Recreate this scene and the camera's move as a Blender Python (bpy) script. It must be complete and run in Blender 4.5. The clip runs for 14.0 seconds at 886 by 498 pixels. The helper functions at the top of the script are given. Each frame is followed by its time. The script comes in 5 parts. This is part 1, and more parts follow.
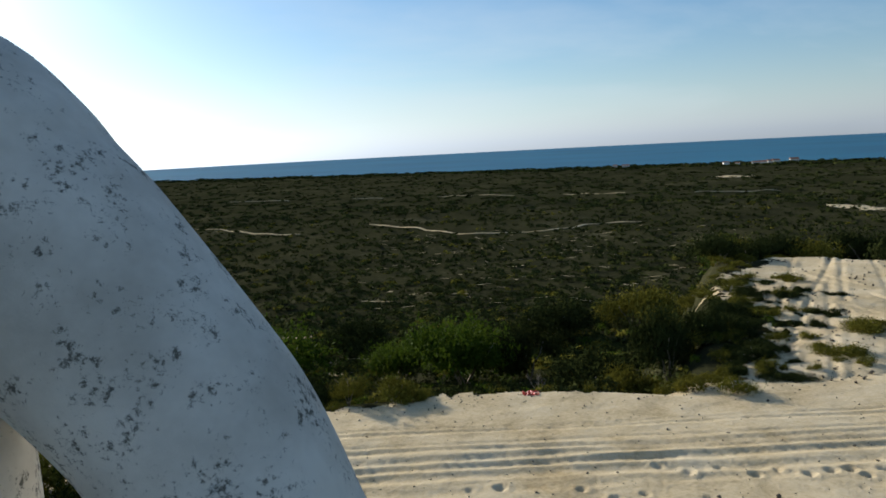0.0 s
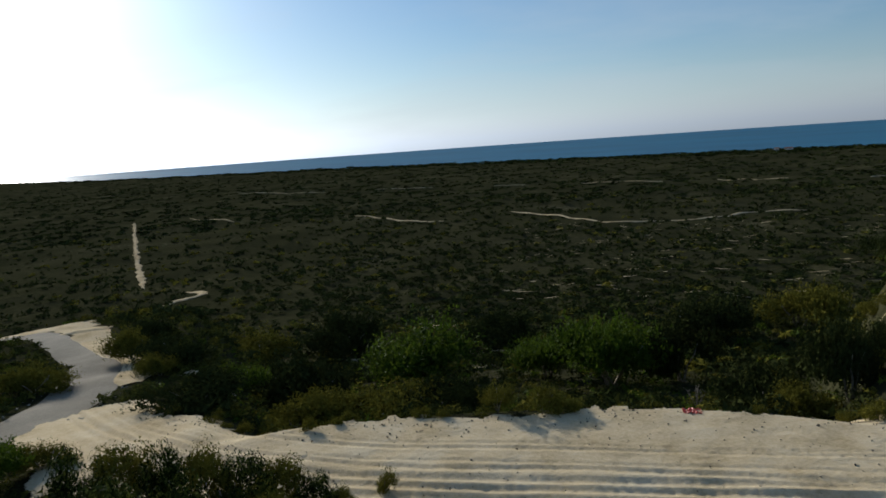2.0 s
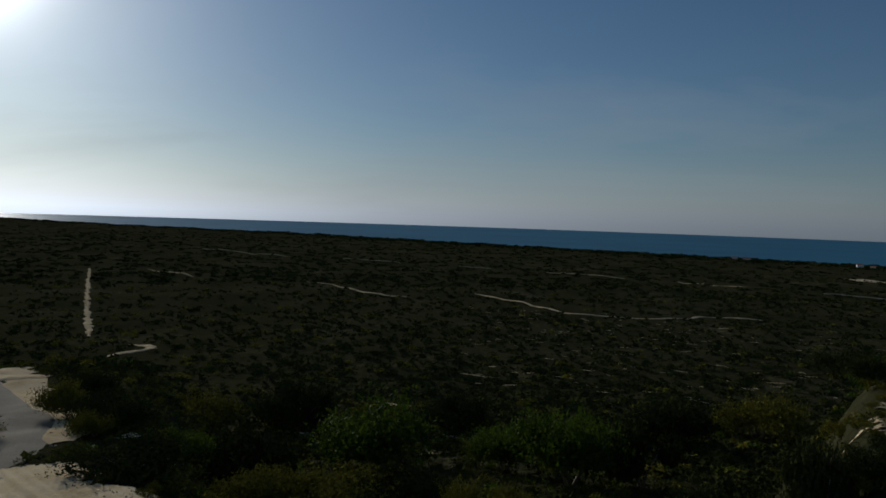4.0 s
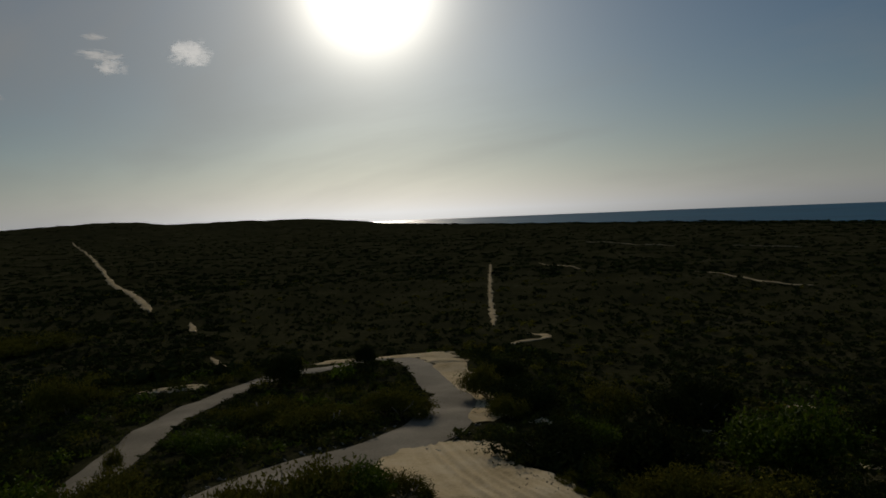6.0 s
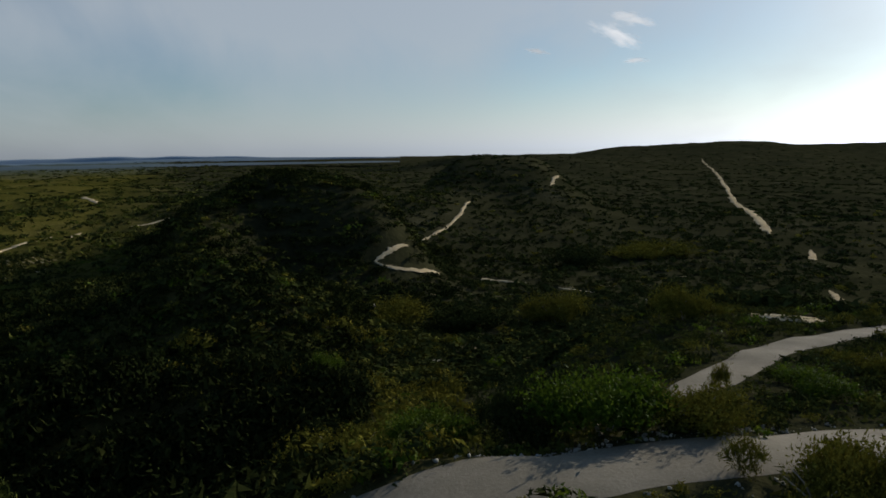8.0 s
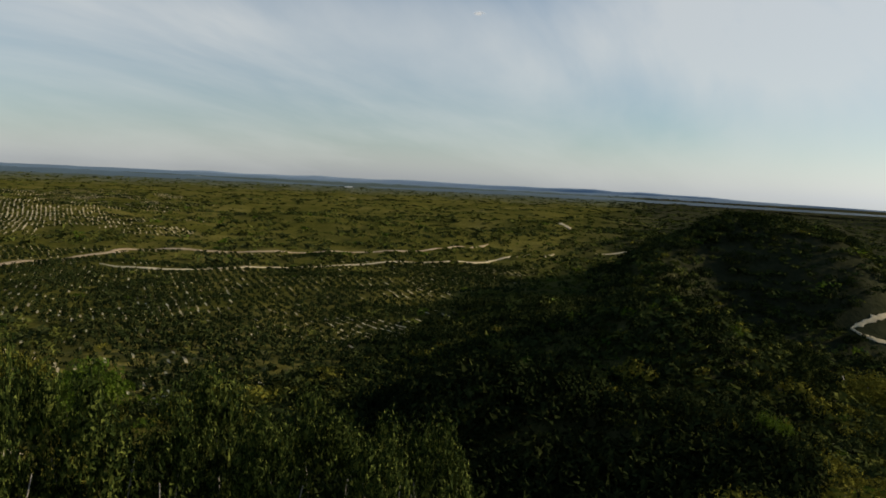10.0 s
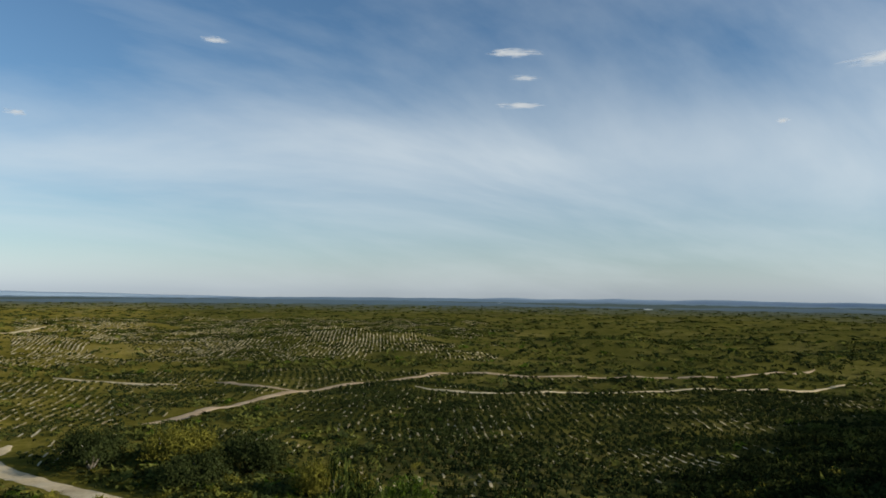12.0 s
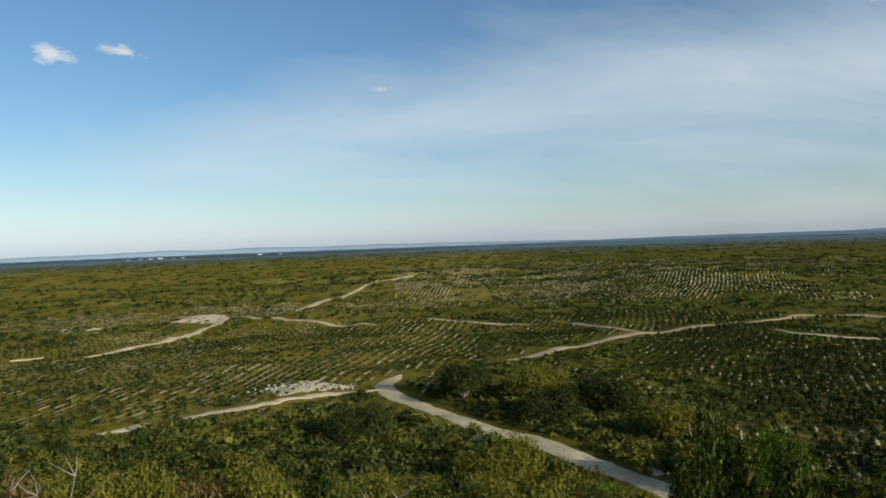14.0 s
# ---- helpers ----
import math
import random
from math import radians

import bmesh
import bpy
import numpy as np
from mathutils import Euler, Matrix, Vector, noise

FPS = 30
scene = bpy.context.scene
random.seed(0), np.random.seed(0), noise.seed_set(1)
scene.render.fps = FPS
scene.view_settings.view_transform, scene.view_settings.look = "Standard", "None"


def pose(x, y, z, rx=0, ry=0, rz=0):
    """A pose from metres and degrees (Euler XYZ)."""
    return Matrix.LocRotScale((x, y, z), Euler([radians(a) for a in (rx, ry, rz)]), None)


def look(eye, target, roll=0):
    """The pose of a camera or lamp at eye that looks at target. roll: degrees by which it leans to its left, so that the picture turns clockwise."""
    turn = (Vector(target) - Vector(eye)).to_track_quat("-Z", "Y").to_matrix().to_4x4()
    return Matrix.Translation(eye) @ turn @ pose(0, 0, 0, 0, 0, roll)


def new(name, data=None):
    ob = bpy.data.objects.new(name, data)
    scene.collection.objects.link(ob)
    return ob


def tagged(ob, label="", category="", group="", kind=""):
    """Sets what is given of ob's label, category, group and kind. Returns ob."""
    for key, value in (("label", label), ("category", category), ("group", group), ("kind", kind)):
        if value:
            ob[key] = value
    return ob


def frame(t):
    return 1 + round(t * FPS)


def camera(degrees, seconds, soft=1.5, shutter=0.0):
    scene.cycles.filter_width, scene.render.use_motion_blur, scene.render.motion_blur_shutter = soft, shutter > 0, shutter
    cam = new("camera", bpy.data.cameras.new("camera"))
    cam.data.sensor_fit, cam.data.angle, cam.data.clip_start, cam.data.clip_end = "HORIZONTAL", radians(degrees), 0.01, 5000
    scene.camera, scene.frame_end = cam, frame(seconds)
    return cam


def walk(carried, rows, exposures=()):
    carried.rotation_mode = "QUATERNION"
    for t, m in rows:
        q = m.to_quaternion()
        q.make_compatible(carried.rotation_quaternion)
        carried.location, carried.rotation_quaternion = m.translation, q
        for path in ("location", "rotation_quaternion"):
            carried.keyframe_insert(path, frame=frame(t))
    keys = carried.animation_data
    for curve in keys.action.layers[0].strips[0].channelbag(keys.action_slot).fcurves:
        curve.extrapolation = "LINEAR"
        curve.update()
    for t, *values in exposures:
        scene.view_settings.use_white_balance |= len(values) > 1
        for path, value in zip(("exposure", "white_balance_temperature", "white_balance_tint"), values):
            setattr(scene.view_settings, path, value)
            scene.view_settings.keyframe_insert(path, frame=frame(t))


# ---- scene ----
cam = camera(64.3, 14.0, soft=1.7)

# seconds, place, heading to the left, tilt up, lean
ROWS = (
    (0.0, 0.23, -0.61, 59.61, 0.00, -8.34, -2.96),
    (0.5, 0.137, -0.32, 59.71, 1.69, -9.51, -1.94),
    (1.0, 0.11, -0.12, 59.81, 0.05, -11.23, -0.83),
    (1.5, -0.00, 0.00, 60.00, 5.42, -9.65, -3.14),
    (2.0, -0.09, 0.01, 60.09, 11.62, -8.76, -4.02),
    (2.5, -0.27, 0.24, 60.17, 12.55, -9.09, 2.97),
    (3.0, -0.31, 0.31, 60.24, 7.36, -5.40, 1.98),
    (5.5, -1.71, 1.69, 59.80, 23.14, -0.63, -1.91),
    (6.0, -1.86, 1.69, 59.86, 38.88, -3.14, -2.42),
    (6.5, -1.97, 1.67, 59.86, 48.63, -5.33, 0.56),
    (7.0, -2.10, 1.65, 59.94, 54.27, -7.35, 1.73),
    (7.5, -2.12, 1.65, 59.95, 66.85, -6.99, 0.49),
    (8.0, -2.14, 1.66, 60.00, 86.70, -8.17, -1.04),
    (10.5, -2.10, 1.74, 59.80, 130.90, -4.02, 0.37),
    (11.0, -2.07, 1.72, 59.83, 140.20, -0.22, -1.78),
    (11.5, -2.03, 1.72, 59.85, 146.17, 3.10, 3.24),
    (12.0, -2.02, 1.72, 59.85, 147.02, 3.57, 0.82),
    (12.5, -2.00, 1.70, 59.86, 155.19, 0.02, -3.91),
    (13.0, -1.96, 1.64, 59.91, 166.28, -1.20, -4.76),
    (13.5, -1.91, 1.59, 59.94, 173.45, -1.06, -1.08),
    (14.0, -1.81, 1.57, 59.98, 174.09, -0.85, -2.02),
)
EXPOSURES = ((0.0, 0.3, 6000, 9), (1.5, 0.22, 5850, 9), (2.0, -0.2, 5800, 9), (2.5, -0.25, 5750, 9), (3.0, -0.3, 5750, 9), (5.5, -3.0, 6200, 9), (6.0, -1.75, 6800, 10), (6.5, -1.55, 7000, 10), (7.0, -1.0, 7000, 10), (7.5, 0.38, 6500, 10), (8.0, -0.42, 6100, 10), (10.5, 0.2, 6800, 9), (12.0, 0.22, 6150, 7), (12.5, 0.15, 6100, 6), (14.0, 0.2, 6100, 6))
walk(cam, [(t, pose(x, y, z, 90 + tilt, 0, turn) @ pose(0, 0, 0, 0, 0, lean)) for t, x, y, z, turn, tilt, lean in ROWS], EXPOSURES)

SUN_AZ, SUN_EL = 44.0, 17.6


# ---- light: clear late-afternoon sky with thin high cloud, low sun over the sea ----
def link(tree, *pairs):
    for a, b in pairs:
        tree.links.new(a, b)


def node(tree, kind, **inputs):
    n = tree.nodes.new(kind)
    for key, value in inputs.items():
        n.inputs[key.replace("_", " ")].default_value = value
    return n


def maths(tree, op, a, b=None):
    n = tree.nodes.new("ShaderNodeMath")
    n.operation = op
    for i, v in enumerate((a, b)):
        if v is not None:
            if isinstance(v, (int, float)):
                n.inputs[i].default_value = v
            else:
                tree.links.new(v, n.inputs[i])
    return n.outputs[0]


def ramp(tree, fac, stops):
    n = tree.nodes.new("ShaderNodeValToRGB")
    while len(n.color_ramp.elements) < len(stops):
        n.color_ramp.elements.new(0.5)
    for e, (p, c) in zip(n.color_ramp.elements, stops):
        e.position, e.color = p, (*c, 1) if len(c) == 3 else c
    tree.links.new(fac, n.inputs[0])
    return n.outputs[0]


world = bpy.data.worlds.new("sky")
scene.world = world
world.use_nodes = True
wt = world.node_tree
wt.nodes.clear()
sky = wt.nodes.new("ShaderNodeTexSky")
sky.sky_type, sky.sun_disc = "NISHITA", False
sky.sun_elevation, sky.sun_rotation = radians(SUN_EL), radians(-SUN_AZ)
sky.altitude, sky.air_density, sky.dust_density, sky.ozone_density = 60, 1.0, 0.35, 2.6
way = wt.nodes.new("ShaderNodeTexCoord").outputs["Generated"]
parts = wt.nodes.new("ShaderNodeSeparateXYZ")
wt.links.new(way, parts.inputs[0])
lift = maths(wt, "ADD", maths(wt, "MAXIMUM", parts.outputs[2], 0.0), 0.26)
flat = wt.nodes.new("ShaderNodeCombineXYZ")
link(wt, (maths(wt, "DIVIDE", parts.outputs[0], lift), flat.inputs[0]), (maths(wt, "DIVIDE", parts.outputs[1], lift), flat.inputs[1]))
turned = wt.nodes.new("ShaderNodeMapping")
turned.inputs["Rotation"].default_value = (0, 0, radians(-28))
turned.inputs["Scale"].default_value = (0.5, 1.0, 1.0)
veil = node(wt, "ShaderNodeTexNoise", Scale=1.1, Detail=7.0, Roughness=0.55, Distortion=0.35)
link(wt, (flat.outputs[0], turned.inputs["Vector"]), (turned.outputs[0], veil.inputs["Vector"]))


def bank(az, el, wide, high):
    """A long soft cloud bank round a heading: 1 in its middle, 0 away from it."""
    side = maths(wt, "ADD", maths(wt, "MULTIPLY", parts.outputs[0], math.cos(radians(az))), maths(wt, "MULTIPLY", parts.outputs[1], math.sin(radians(az))))
    front = maths(wt, "ADD", maths(wt, "MULTIPLY", parts.outputs[0], -math.sin(radians(az))), maths(wt, "MULTIPLY", parts.outputs[1], math.cos(radians(az))))
    u = maths(wt, "DIVIDE", side, math.sin(radians(wide)))
    v = maths(wt, "DIVIDE", maths(wt, "SUBTRACT", parts.outputs[2], math.sin(radians(el))), math.sin(radians(high)))
    d = maths(wt, "ADD", maths(wt, "MULTIPLY", u, u), maths(wt, "MULTIPLY", v, v))
    return maths(wt, "MULTIPLY", maths(wt, "POWER", 2.718, maths(wt, "MULTIPLY", d, -1.0)), maths(wt, "GREATER_THAN", front, 0.0))


banks = maths(wt, "ADD", maths(wt, "MULTIPLY", bank(112, 10.5, 42, 6.0), 0.38), maths(wt, "MULTIPLY", bank(161, 7.5, 26, 5.0), 0.17))
banks = maths(wt, "ADD", banks, maths(wt, "MULTIPLY", bank(126, 22, 26, 9.0), 0.13))
banks = maths(wt, "ADD", banks, maths(wt, "MULTIPLY", bank(70, 14, 24, 8.0), 0.19))
mask = ramp(wt, maths(wt, "ADD", veil.outputs[0], banks), ((0.50, (0, 0, 0)), (0.88, (1, 1, 1))))
# the air near the horizon is whiter than the sky above it
tint = wt.nodes.new("ShaderNodeVectorMath")
tint.operation = "MULTIPLY"
tint.inputs[1].default_value = (0.90, 1.0, 1.05)
grey = wt.nodes.new("ShaderNodeRGBToBW")
pale = wt.nodes.new("ShaderNodeVectorMath")
pale.operation = "SCALE"
pale.inputs[0].default_value = (1.03, 1.12, 1.24)
low = maths(wt, "POWER", 2.718, maths(wt, "MULTIPLY", maths(wt, "MAXIMUM", parts.outputs[2], 0.0), -15.0))
whiter = wt.nodes.new("ShaderNodeMix")
whiter.data_type = "RGBA"
link(wt, (sky.outputs[0], tint.inputs[0]), (tint.outputs[0], grey.inputs[0]), (grey.outputs[0], pale.inputs["Scale"]), (maths(wt, "MULTIPLY", low, 0.85), whiter.inputs[0]), (tint.outputs[0], whiter.inputs[6]), (pale.outputs[0], whiter.inputs[7]))
mixed = wt.nodes.new("ShaderNodeMix")
mixed.data_type = "RGBA"
mixed.inputs[7].default_value = (7.0, 7.25, 7.3, 1)
link(wt, (maths(wt, "MULTIPLY", mask, maths(wt, "SUBTRACT", 0.72, maths(wt, "MULTIPLY", low, 0.45))), mixed.inputs[0]), (whiter.outputs[2], mixed.inputs[6]))
# the glare of the air close round the sun
toward = wt.nodes.new("ShaderNodeVectorMath")
toward.operation = "DOT_PRODUCT"
toward.inputs[1].default_value = (-math.sin(radians(SUN_AZ)) * math.cos(radians(SUN_EL)), math.cos(radians(SUN_AZ)) * math.cos(radians(SUN_EL)), math.sin(radians(SUN_EL)))
wt.links.new(way, toward.inputs[0])
off_sun = maths(wt, "SUBTRACT", 1.0, toward.outputs["Value"])
glare = 0.0
for width, power in ((2600.0, 420.0), (330.0, 70.0), (60.0, 9.5), (12.0, 2.6)):
    glare = maths(wt, "ADD", maths(wt, "MULTIPLY", maths(wt, "POWER", 2.718, maths(wt, "MULTIPLY", off_sun, -width)), power), glare)
glow = wt.nodes.new("ShaderNodeVectorMath")
glow.operation = "SCALE"
glow.inputs[0].default_value = (1.0, 0.96, 0.87)
summed = wt.nodes.new("ShaderNodeVectorMath")
link(wt, (glare, glow.inputs["Scale"]), (mixed.outputs[2], summed.inputs[0]), (glow.outputs[0], summed.inputs[1]))
shine = node(wt, "ShaderNodeBackground", Strength=0.09)
link(wt, (summed.outputs[0], shine.inputs[0]), (shine.outputs[0], wt.nodes.new("ShaderNodeOutputWorld").inputs[0]))

sun = new("sun", bpy.data.lights.new("sun", "SUN"))
sun.data.energy, sun.data.angle, sun.data.color = 4.2, radians(0.6), (1.0, 0.90, 0.76)
sun.matrix_world = look((0, 0, 0), (math.sin(radians(SUN_AZ)) * math.cos(radians(SUN_EL)), -math.cos(radians(SUN_AZ)) * math.cos(radians(SUN_EL)), -math.sin(radians(SUN_EL))))


# ---- materials ----
def surface(name, stops, scale, rough=0.9, bump=0.3, grain=14.0, spread=0.0, gloss=0.2, thin=0.0, fine=0.35):
    """Mottled surface: two sizes of noise through a colour ramp, fine relief, and a spread of brightness from piece to piece."""
    m = bpy.data.materials.new(name)
    m.use_nodes = True
    t = m.node_tree
    t.nodes.clear()
    at = t.nodes.new("ShaderNodeTexCoord").outputs["Object"]
    big = node(t, "ShaderNodeTexNoise", Scale=scale, Detail=4.0, Roughness=0.6)
    small = node(t, "ShaderNodeTexNoise", Scale=scale * grain, Detail=3.0, Roughness=0.65)
    link(t, (at, big.inputs["Vector"]), (at, small.inputs["Vector"]))
    fac = maths(t, "ADD", maths(t, "MULTIPLY", big.outputs[0], 1 - fine), maths(t, "MULTIPLY", small.outputs[0], fine))
    if spread:
        chance = t.nodes.new("ShaderNodeNewGeometry").outputs["Random Per Island"]
        fac = maths(t, "ADD", fac, maths(t, "MULTIPLY", maths(t, "SUBTRACT", chance, 0.5), spread))
    color = ramp(t, fac, stops)
    p = node(t, "ShaderNodeBsdfPrincipled", Roughness=rough)
    p.inputs["Specular IOR Level"].default_value = gloss
    t.links.new(color, p.inputs["Base Color"])
    if bump:
        b = node(t, "ShaderNodeBump", Strength=bump, Distance=0.05)
        link(t, (small.outputs[0], b.inputs["Height"]), (b.outputs[0], p.inputs["Normal"]))
    out = t.nodes.new("ShaderNodeOutputMaterial")
    if thin:
        glow = t.nodes.new("ShaderNodeBsdfTranslucent")
        both = node(t, "ShaderNodeMixShader", Fac=thin)
        link(t, (color, glow.inputs[0]), (p.outputs[0], both.inputs[1]), (glow.outputs[0], both.inputs[2]), (both.outputs[0], out.inputs[0]))
    else:
        t.links.new(p.outputs[0], out.inputs[0])
    return m


SCRUB = bpy.data.materials.new("scrub_ground")
SCRUB.use_nodes = True
t = SCRUB.node_tree
t.nodes.clear()
at = t.nodes.new("ShaderNodeTexCoord").outputs["Object"]
big = node(t, "ShaderNodeTexNoise", Scale=0.03, Detail=5.0, Roughness=0.6)
small = node(t, "ShaderNodeTexNoise", Scale=0.8, Detail=4.0, Roughness=0.65)
link(t, (at, big.inputs["Vector"]), (at, small.inputs["Vector"]))
fac = maths(t, "ADD", maths(t, "MULTIPLY", big.outputs[0], 0.55), maths(t, "MULTIPLY", small.outputs[0], 0.45))
heath = ramp(t, fac, ((0.30, (0.018, 0.019, 0.009)), (0.48, (0.035, 0.035, 0.016)), (0.60, (0.055, 0.052, 0.025)), (0.74, (0.17, 0.15, 0.10))))
grass = ramp(t, fac, ((0.30, (0.044, 0.044, 0.009)), (0.48, (0.088, 0.081, 0.015)), (0.60, (0.140, 0.118, 0.029)), (0.74, (0.26, 0.21, 0.11))))
# Nearly twice as bright as grass: fuller sun is put into this colour.
dry = ramp(t, fac, ((0.30, (0.082, 0.069, 0.011)), (0.48, (0.165, 0.132, 0.020)), (0.60, (0.245, 0.188, 0.042)), (0.74, (0.36, 0.28, 0.13))))
place = t.nodes.new("ShaderNodeSeparateXYZ")
t.links.new(at, place.inputs[0])
# darker brown heath colour towards the sea, brighter grass colour behind the hill
behind = maths(t, "MULTIPLY", maths(t, "ADD", maths(t, "ADD", maths(t, "MULTIPLY", place.outputs[0], 0.30), maths(t, "MULTIPLY", place.outputs[1], -0.95)), maths(t, "MULTIPLY", big.outputs[0], 30.0)), 0.02)
behind = maths(t, "MINIMUM", maths(t, "MAXIMUM", behind, 0.0), 1.0)
# drier, yellower grass on the eastern land, its extra brightness standing in for sunlight
sunlit_east = maths(t, "ADD", maths(t, "MULTIPLY", maths(t, "ADD", place.outputs[0], maths(t, "MULTIPLY", place.outputs[1], -0.22)), 0.014), maths(t, "MULTIPLY", big.outputs[0], 0.9))
sunlit_east = maths(t, "MINIMUM", maths(t, "MAXIMUM", sunlit_east, 0.0), 1.0)
meadow = t.nodes.new("ShaderNodeMix")
meadow.data_type = "RGBA"
link(t, (sunlit_east, meadow.inputs[0]), (grass, meadow.inputs[6]), (dry, meadow.inputs[7]))
both = t.nodes.new("ShaderNodeMix")
both.data_type = "RGBA"
# beyond a mile the plain is woodland, its colour made paler and bluer for haze
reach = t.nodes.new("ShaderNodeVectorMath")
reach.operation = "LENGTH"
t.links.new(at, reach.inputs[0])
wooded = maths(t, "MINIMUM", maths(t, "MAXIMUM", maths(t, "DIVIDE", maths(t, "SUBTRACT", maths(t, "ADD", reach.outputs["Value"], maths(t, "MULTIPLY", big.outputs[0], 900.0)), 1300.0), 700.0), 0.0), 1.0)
hazy_wood = t.nodes.new("ShaderNodeMix")
hazy_wood.data_type = "RGBA"
hazy_wood.inputs[7].default_value = (0.098, 0.122, 0.105, 1)
p = node(t, "ShaderNodeBsdfPrincipled", Roughness=1.0)
p.inputs["Specular IOR Level"].default_value = 0.0
b = node(t, "ShaderNodeBump", Strength=0.8, Distance=0.25)
link(t, (behind, both.inputs[0]), (heath, both.inputs[6]), (meadow.outputs[2], both.inputs[7]), (maths(t, "MULTIPLY", wooded, behind), hazy_wood.inputs[0]), (both.outputs[2], hazy_wood.inputs[6]), (hazy_wood.outputs[2], p.inputs["Base Color"]), (small.outputs[0], b.inputs["Height"]), (b.outputs[0], p.inputs["Normal"]),
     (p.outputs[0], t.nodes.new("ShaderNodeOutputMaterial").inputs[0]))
SAND = surface("pale_sand", ((0.32, (0.46, 0.345, 0.185)), (0.48, (0.64, 0.505, 0.30)), (0.66, (0.74, 0.615, 0.405))), 0.6, grain=16, bump=0.4, rough=1.0, gloss=0.0)
TRACK = surface("track_sand", ((0.30, (0.33, 0.245, 0.135)), (0.52, (0.58, 0.46, 0.275)), (0.72, (0.70, 0.58, 0.375))), 0.2, grain=12, bump=0.3, rough=1.0, gloss=0.0)
CLAY = surface("clay_track", ((0.30, (0.30, 0.21, 0.12)), (0.55, (0.46, 0.34, 0.21)), (0.75, (0.54, 0.45, 0.31))), 0.2, grain=12, bump=0.3, rough=1.0, gloss=0.0)
ASPHALT = surface("worn_asphalt", ((0.30, (0.145, 0.125, 0.088)), (0.5, (0.215, 0.187, 0.133)), (0.72, (0.32, 0.282, 0.208))), 0.35, grain=30, bump=0.25, rough=0.9, gloss=0.05)
SOIL = surface("bare_soil", ((0.30, (0.32, 0.245, 0.125)), (0.5, (0.51, 0.41, 0.225)), (0.72, (0.67, 0.56, 0.34))), 0.3, grain=10, bump=0.2, rough=1.0, gloss=0.0, spread=0.4)
LEAF_DARK = surface("dark_scrub_leaf", ((0.25, (0.016, 0.022, 0.007)), (0.5, (0.037, 0.046, 0.013)), (0.75, (0.085, 0.088, 0.026))), 0.15, bump=0, spread=0.16, thin=0.05, rough=0.8, gloss=0.0)
LEAF_GREEN = surface("green_leaf", ((0.25, (0.022, 0.042, 0.004)), (0.5, (0.062, 0.098, 0.008)), (0.75, (0.15, 0.185, 0.018))), 0.3, bump=0, spread=0.25, thin=0.3, rough=0.7, gloss=0.04)
LEAF_OLIVE = surface("olive_leaf", ((0.25, (0.055, 0.054, 0.008)), (0.5, (0.135, 0.124, 0.018)), (0.75, (0.24, 0.205, 0.038))), 0.3, bump=0, spread=0.2, thin=0.12, rough=0.8, gloss=0.0)
LEAF_HEATH = surface("heath_leaf", ((0.25, (0.034, 0.042, 0.009)), (0.5, (0.078, 0.084, 0.017)), (0.75, (0.15, 0.145, 0.032))), 0.2, bump=0, spread=0.2, thin=0.08, rough=0.8, gloss=0.0)
LEAF_BROOM = surface("broom_leaf", ((0.25, (0.008, 0.014, 0.003)), (0.5, (0.030, 0.044, 0.008)), (0.75, (0.13, 0.145, 0.028))), 0.4, bump=0, spread=0.5, thin=0.15, rough=0.7, gloss=0.02)
LEAF_RUST = surface("rusty_leaf", ((0.25, (0.08, 0.05, 0.018)), (0.5, (0.15, 0.09, 0.03)), (0.75, (0.20, 0.15, 0.045))), 0.5, bump=0, spread=0.4, thin=0.3, rough=0.8, gloss=0.0)
# Leaf colour lowered to stand in for the shade on the ridge flank.
LEAF_SHADED_THICKET = surface("shade_toned_thicket_leaf", ((0.25, (0.007, 0.011, 0.004)), (0.5, (0.018, 0.024, 0.007)), (0.78, (0.06, 0.066, 0.018))), 0.2, bump=0, spread=0.25, thin=0.06, rough=0.8, gloss=0.0)
PINE = surface("young_pine_needles", ((0.25, (0.015, 0.022, 0.007)), (0.5, (0.030, 0.039, 0.011)), (0.75, (0.055, 0.060, 0.018))), 0.08, bump=0, spread=0.4, thin=0.12, rough=0.8, gloss=0.0)
WOOD = surface("grey_stem", ((0.3, (0.15, 0.12, 0.085)), (0.6, (0.30, 0.255, 0.185)), (0.8, (0.42, 0.37, 0.28))), 6.0, bump=0.3)
STONE = surface("pale_rubble", ((0.3, (0.30, 0.26, 0.20)), (0.55, (0.42, 0.375, 0.29)), (0.75, (0.54, 0.49, 0.39))), 2.0, bump=0.4, spread=0.3)
SOILCRUMB = surface("dark_crumb", ((0.3, (0.06, 0.05, 0.035)), (0.7, (0.18, 0.15, 0.11))), 9.0, bump=0.1)
# Distance haze is mixed into these base colours, paler and bluer farther off.
HAZE_HILL = surface("haze_tinted_hill", ((0.3, (0.225, 0.29, 0.355)), (0.6, (0.265, 0.335, 0.40)), (0.8, (0.31, 0.38, 0.44))), 0.004, bump=0)
HAZE_WOOD = surface("haze_tinted_woods", ((0.3, (0.13, 0.185, 0.23)), (0.6, (0.155, 0.215, 0.26)), (0.8, (0.18, 0.24, 0.28))), 0.006, bump=0)
FAR_WOOD_HAZE = surface("lightly_hazed_woods", ((0.3, (0.076, 0.112, 0.130)), (0.6, (0.096, 0.135, 0.150)), (0.8, (0.12, 0.155, 0.165))), 0.01, bump=0)
LIME = bpy.data.materials.new("lichened_white_paint")
LIME.use_nodes = True
t = LIME.node_tree
t.nodes.clear()
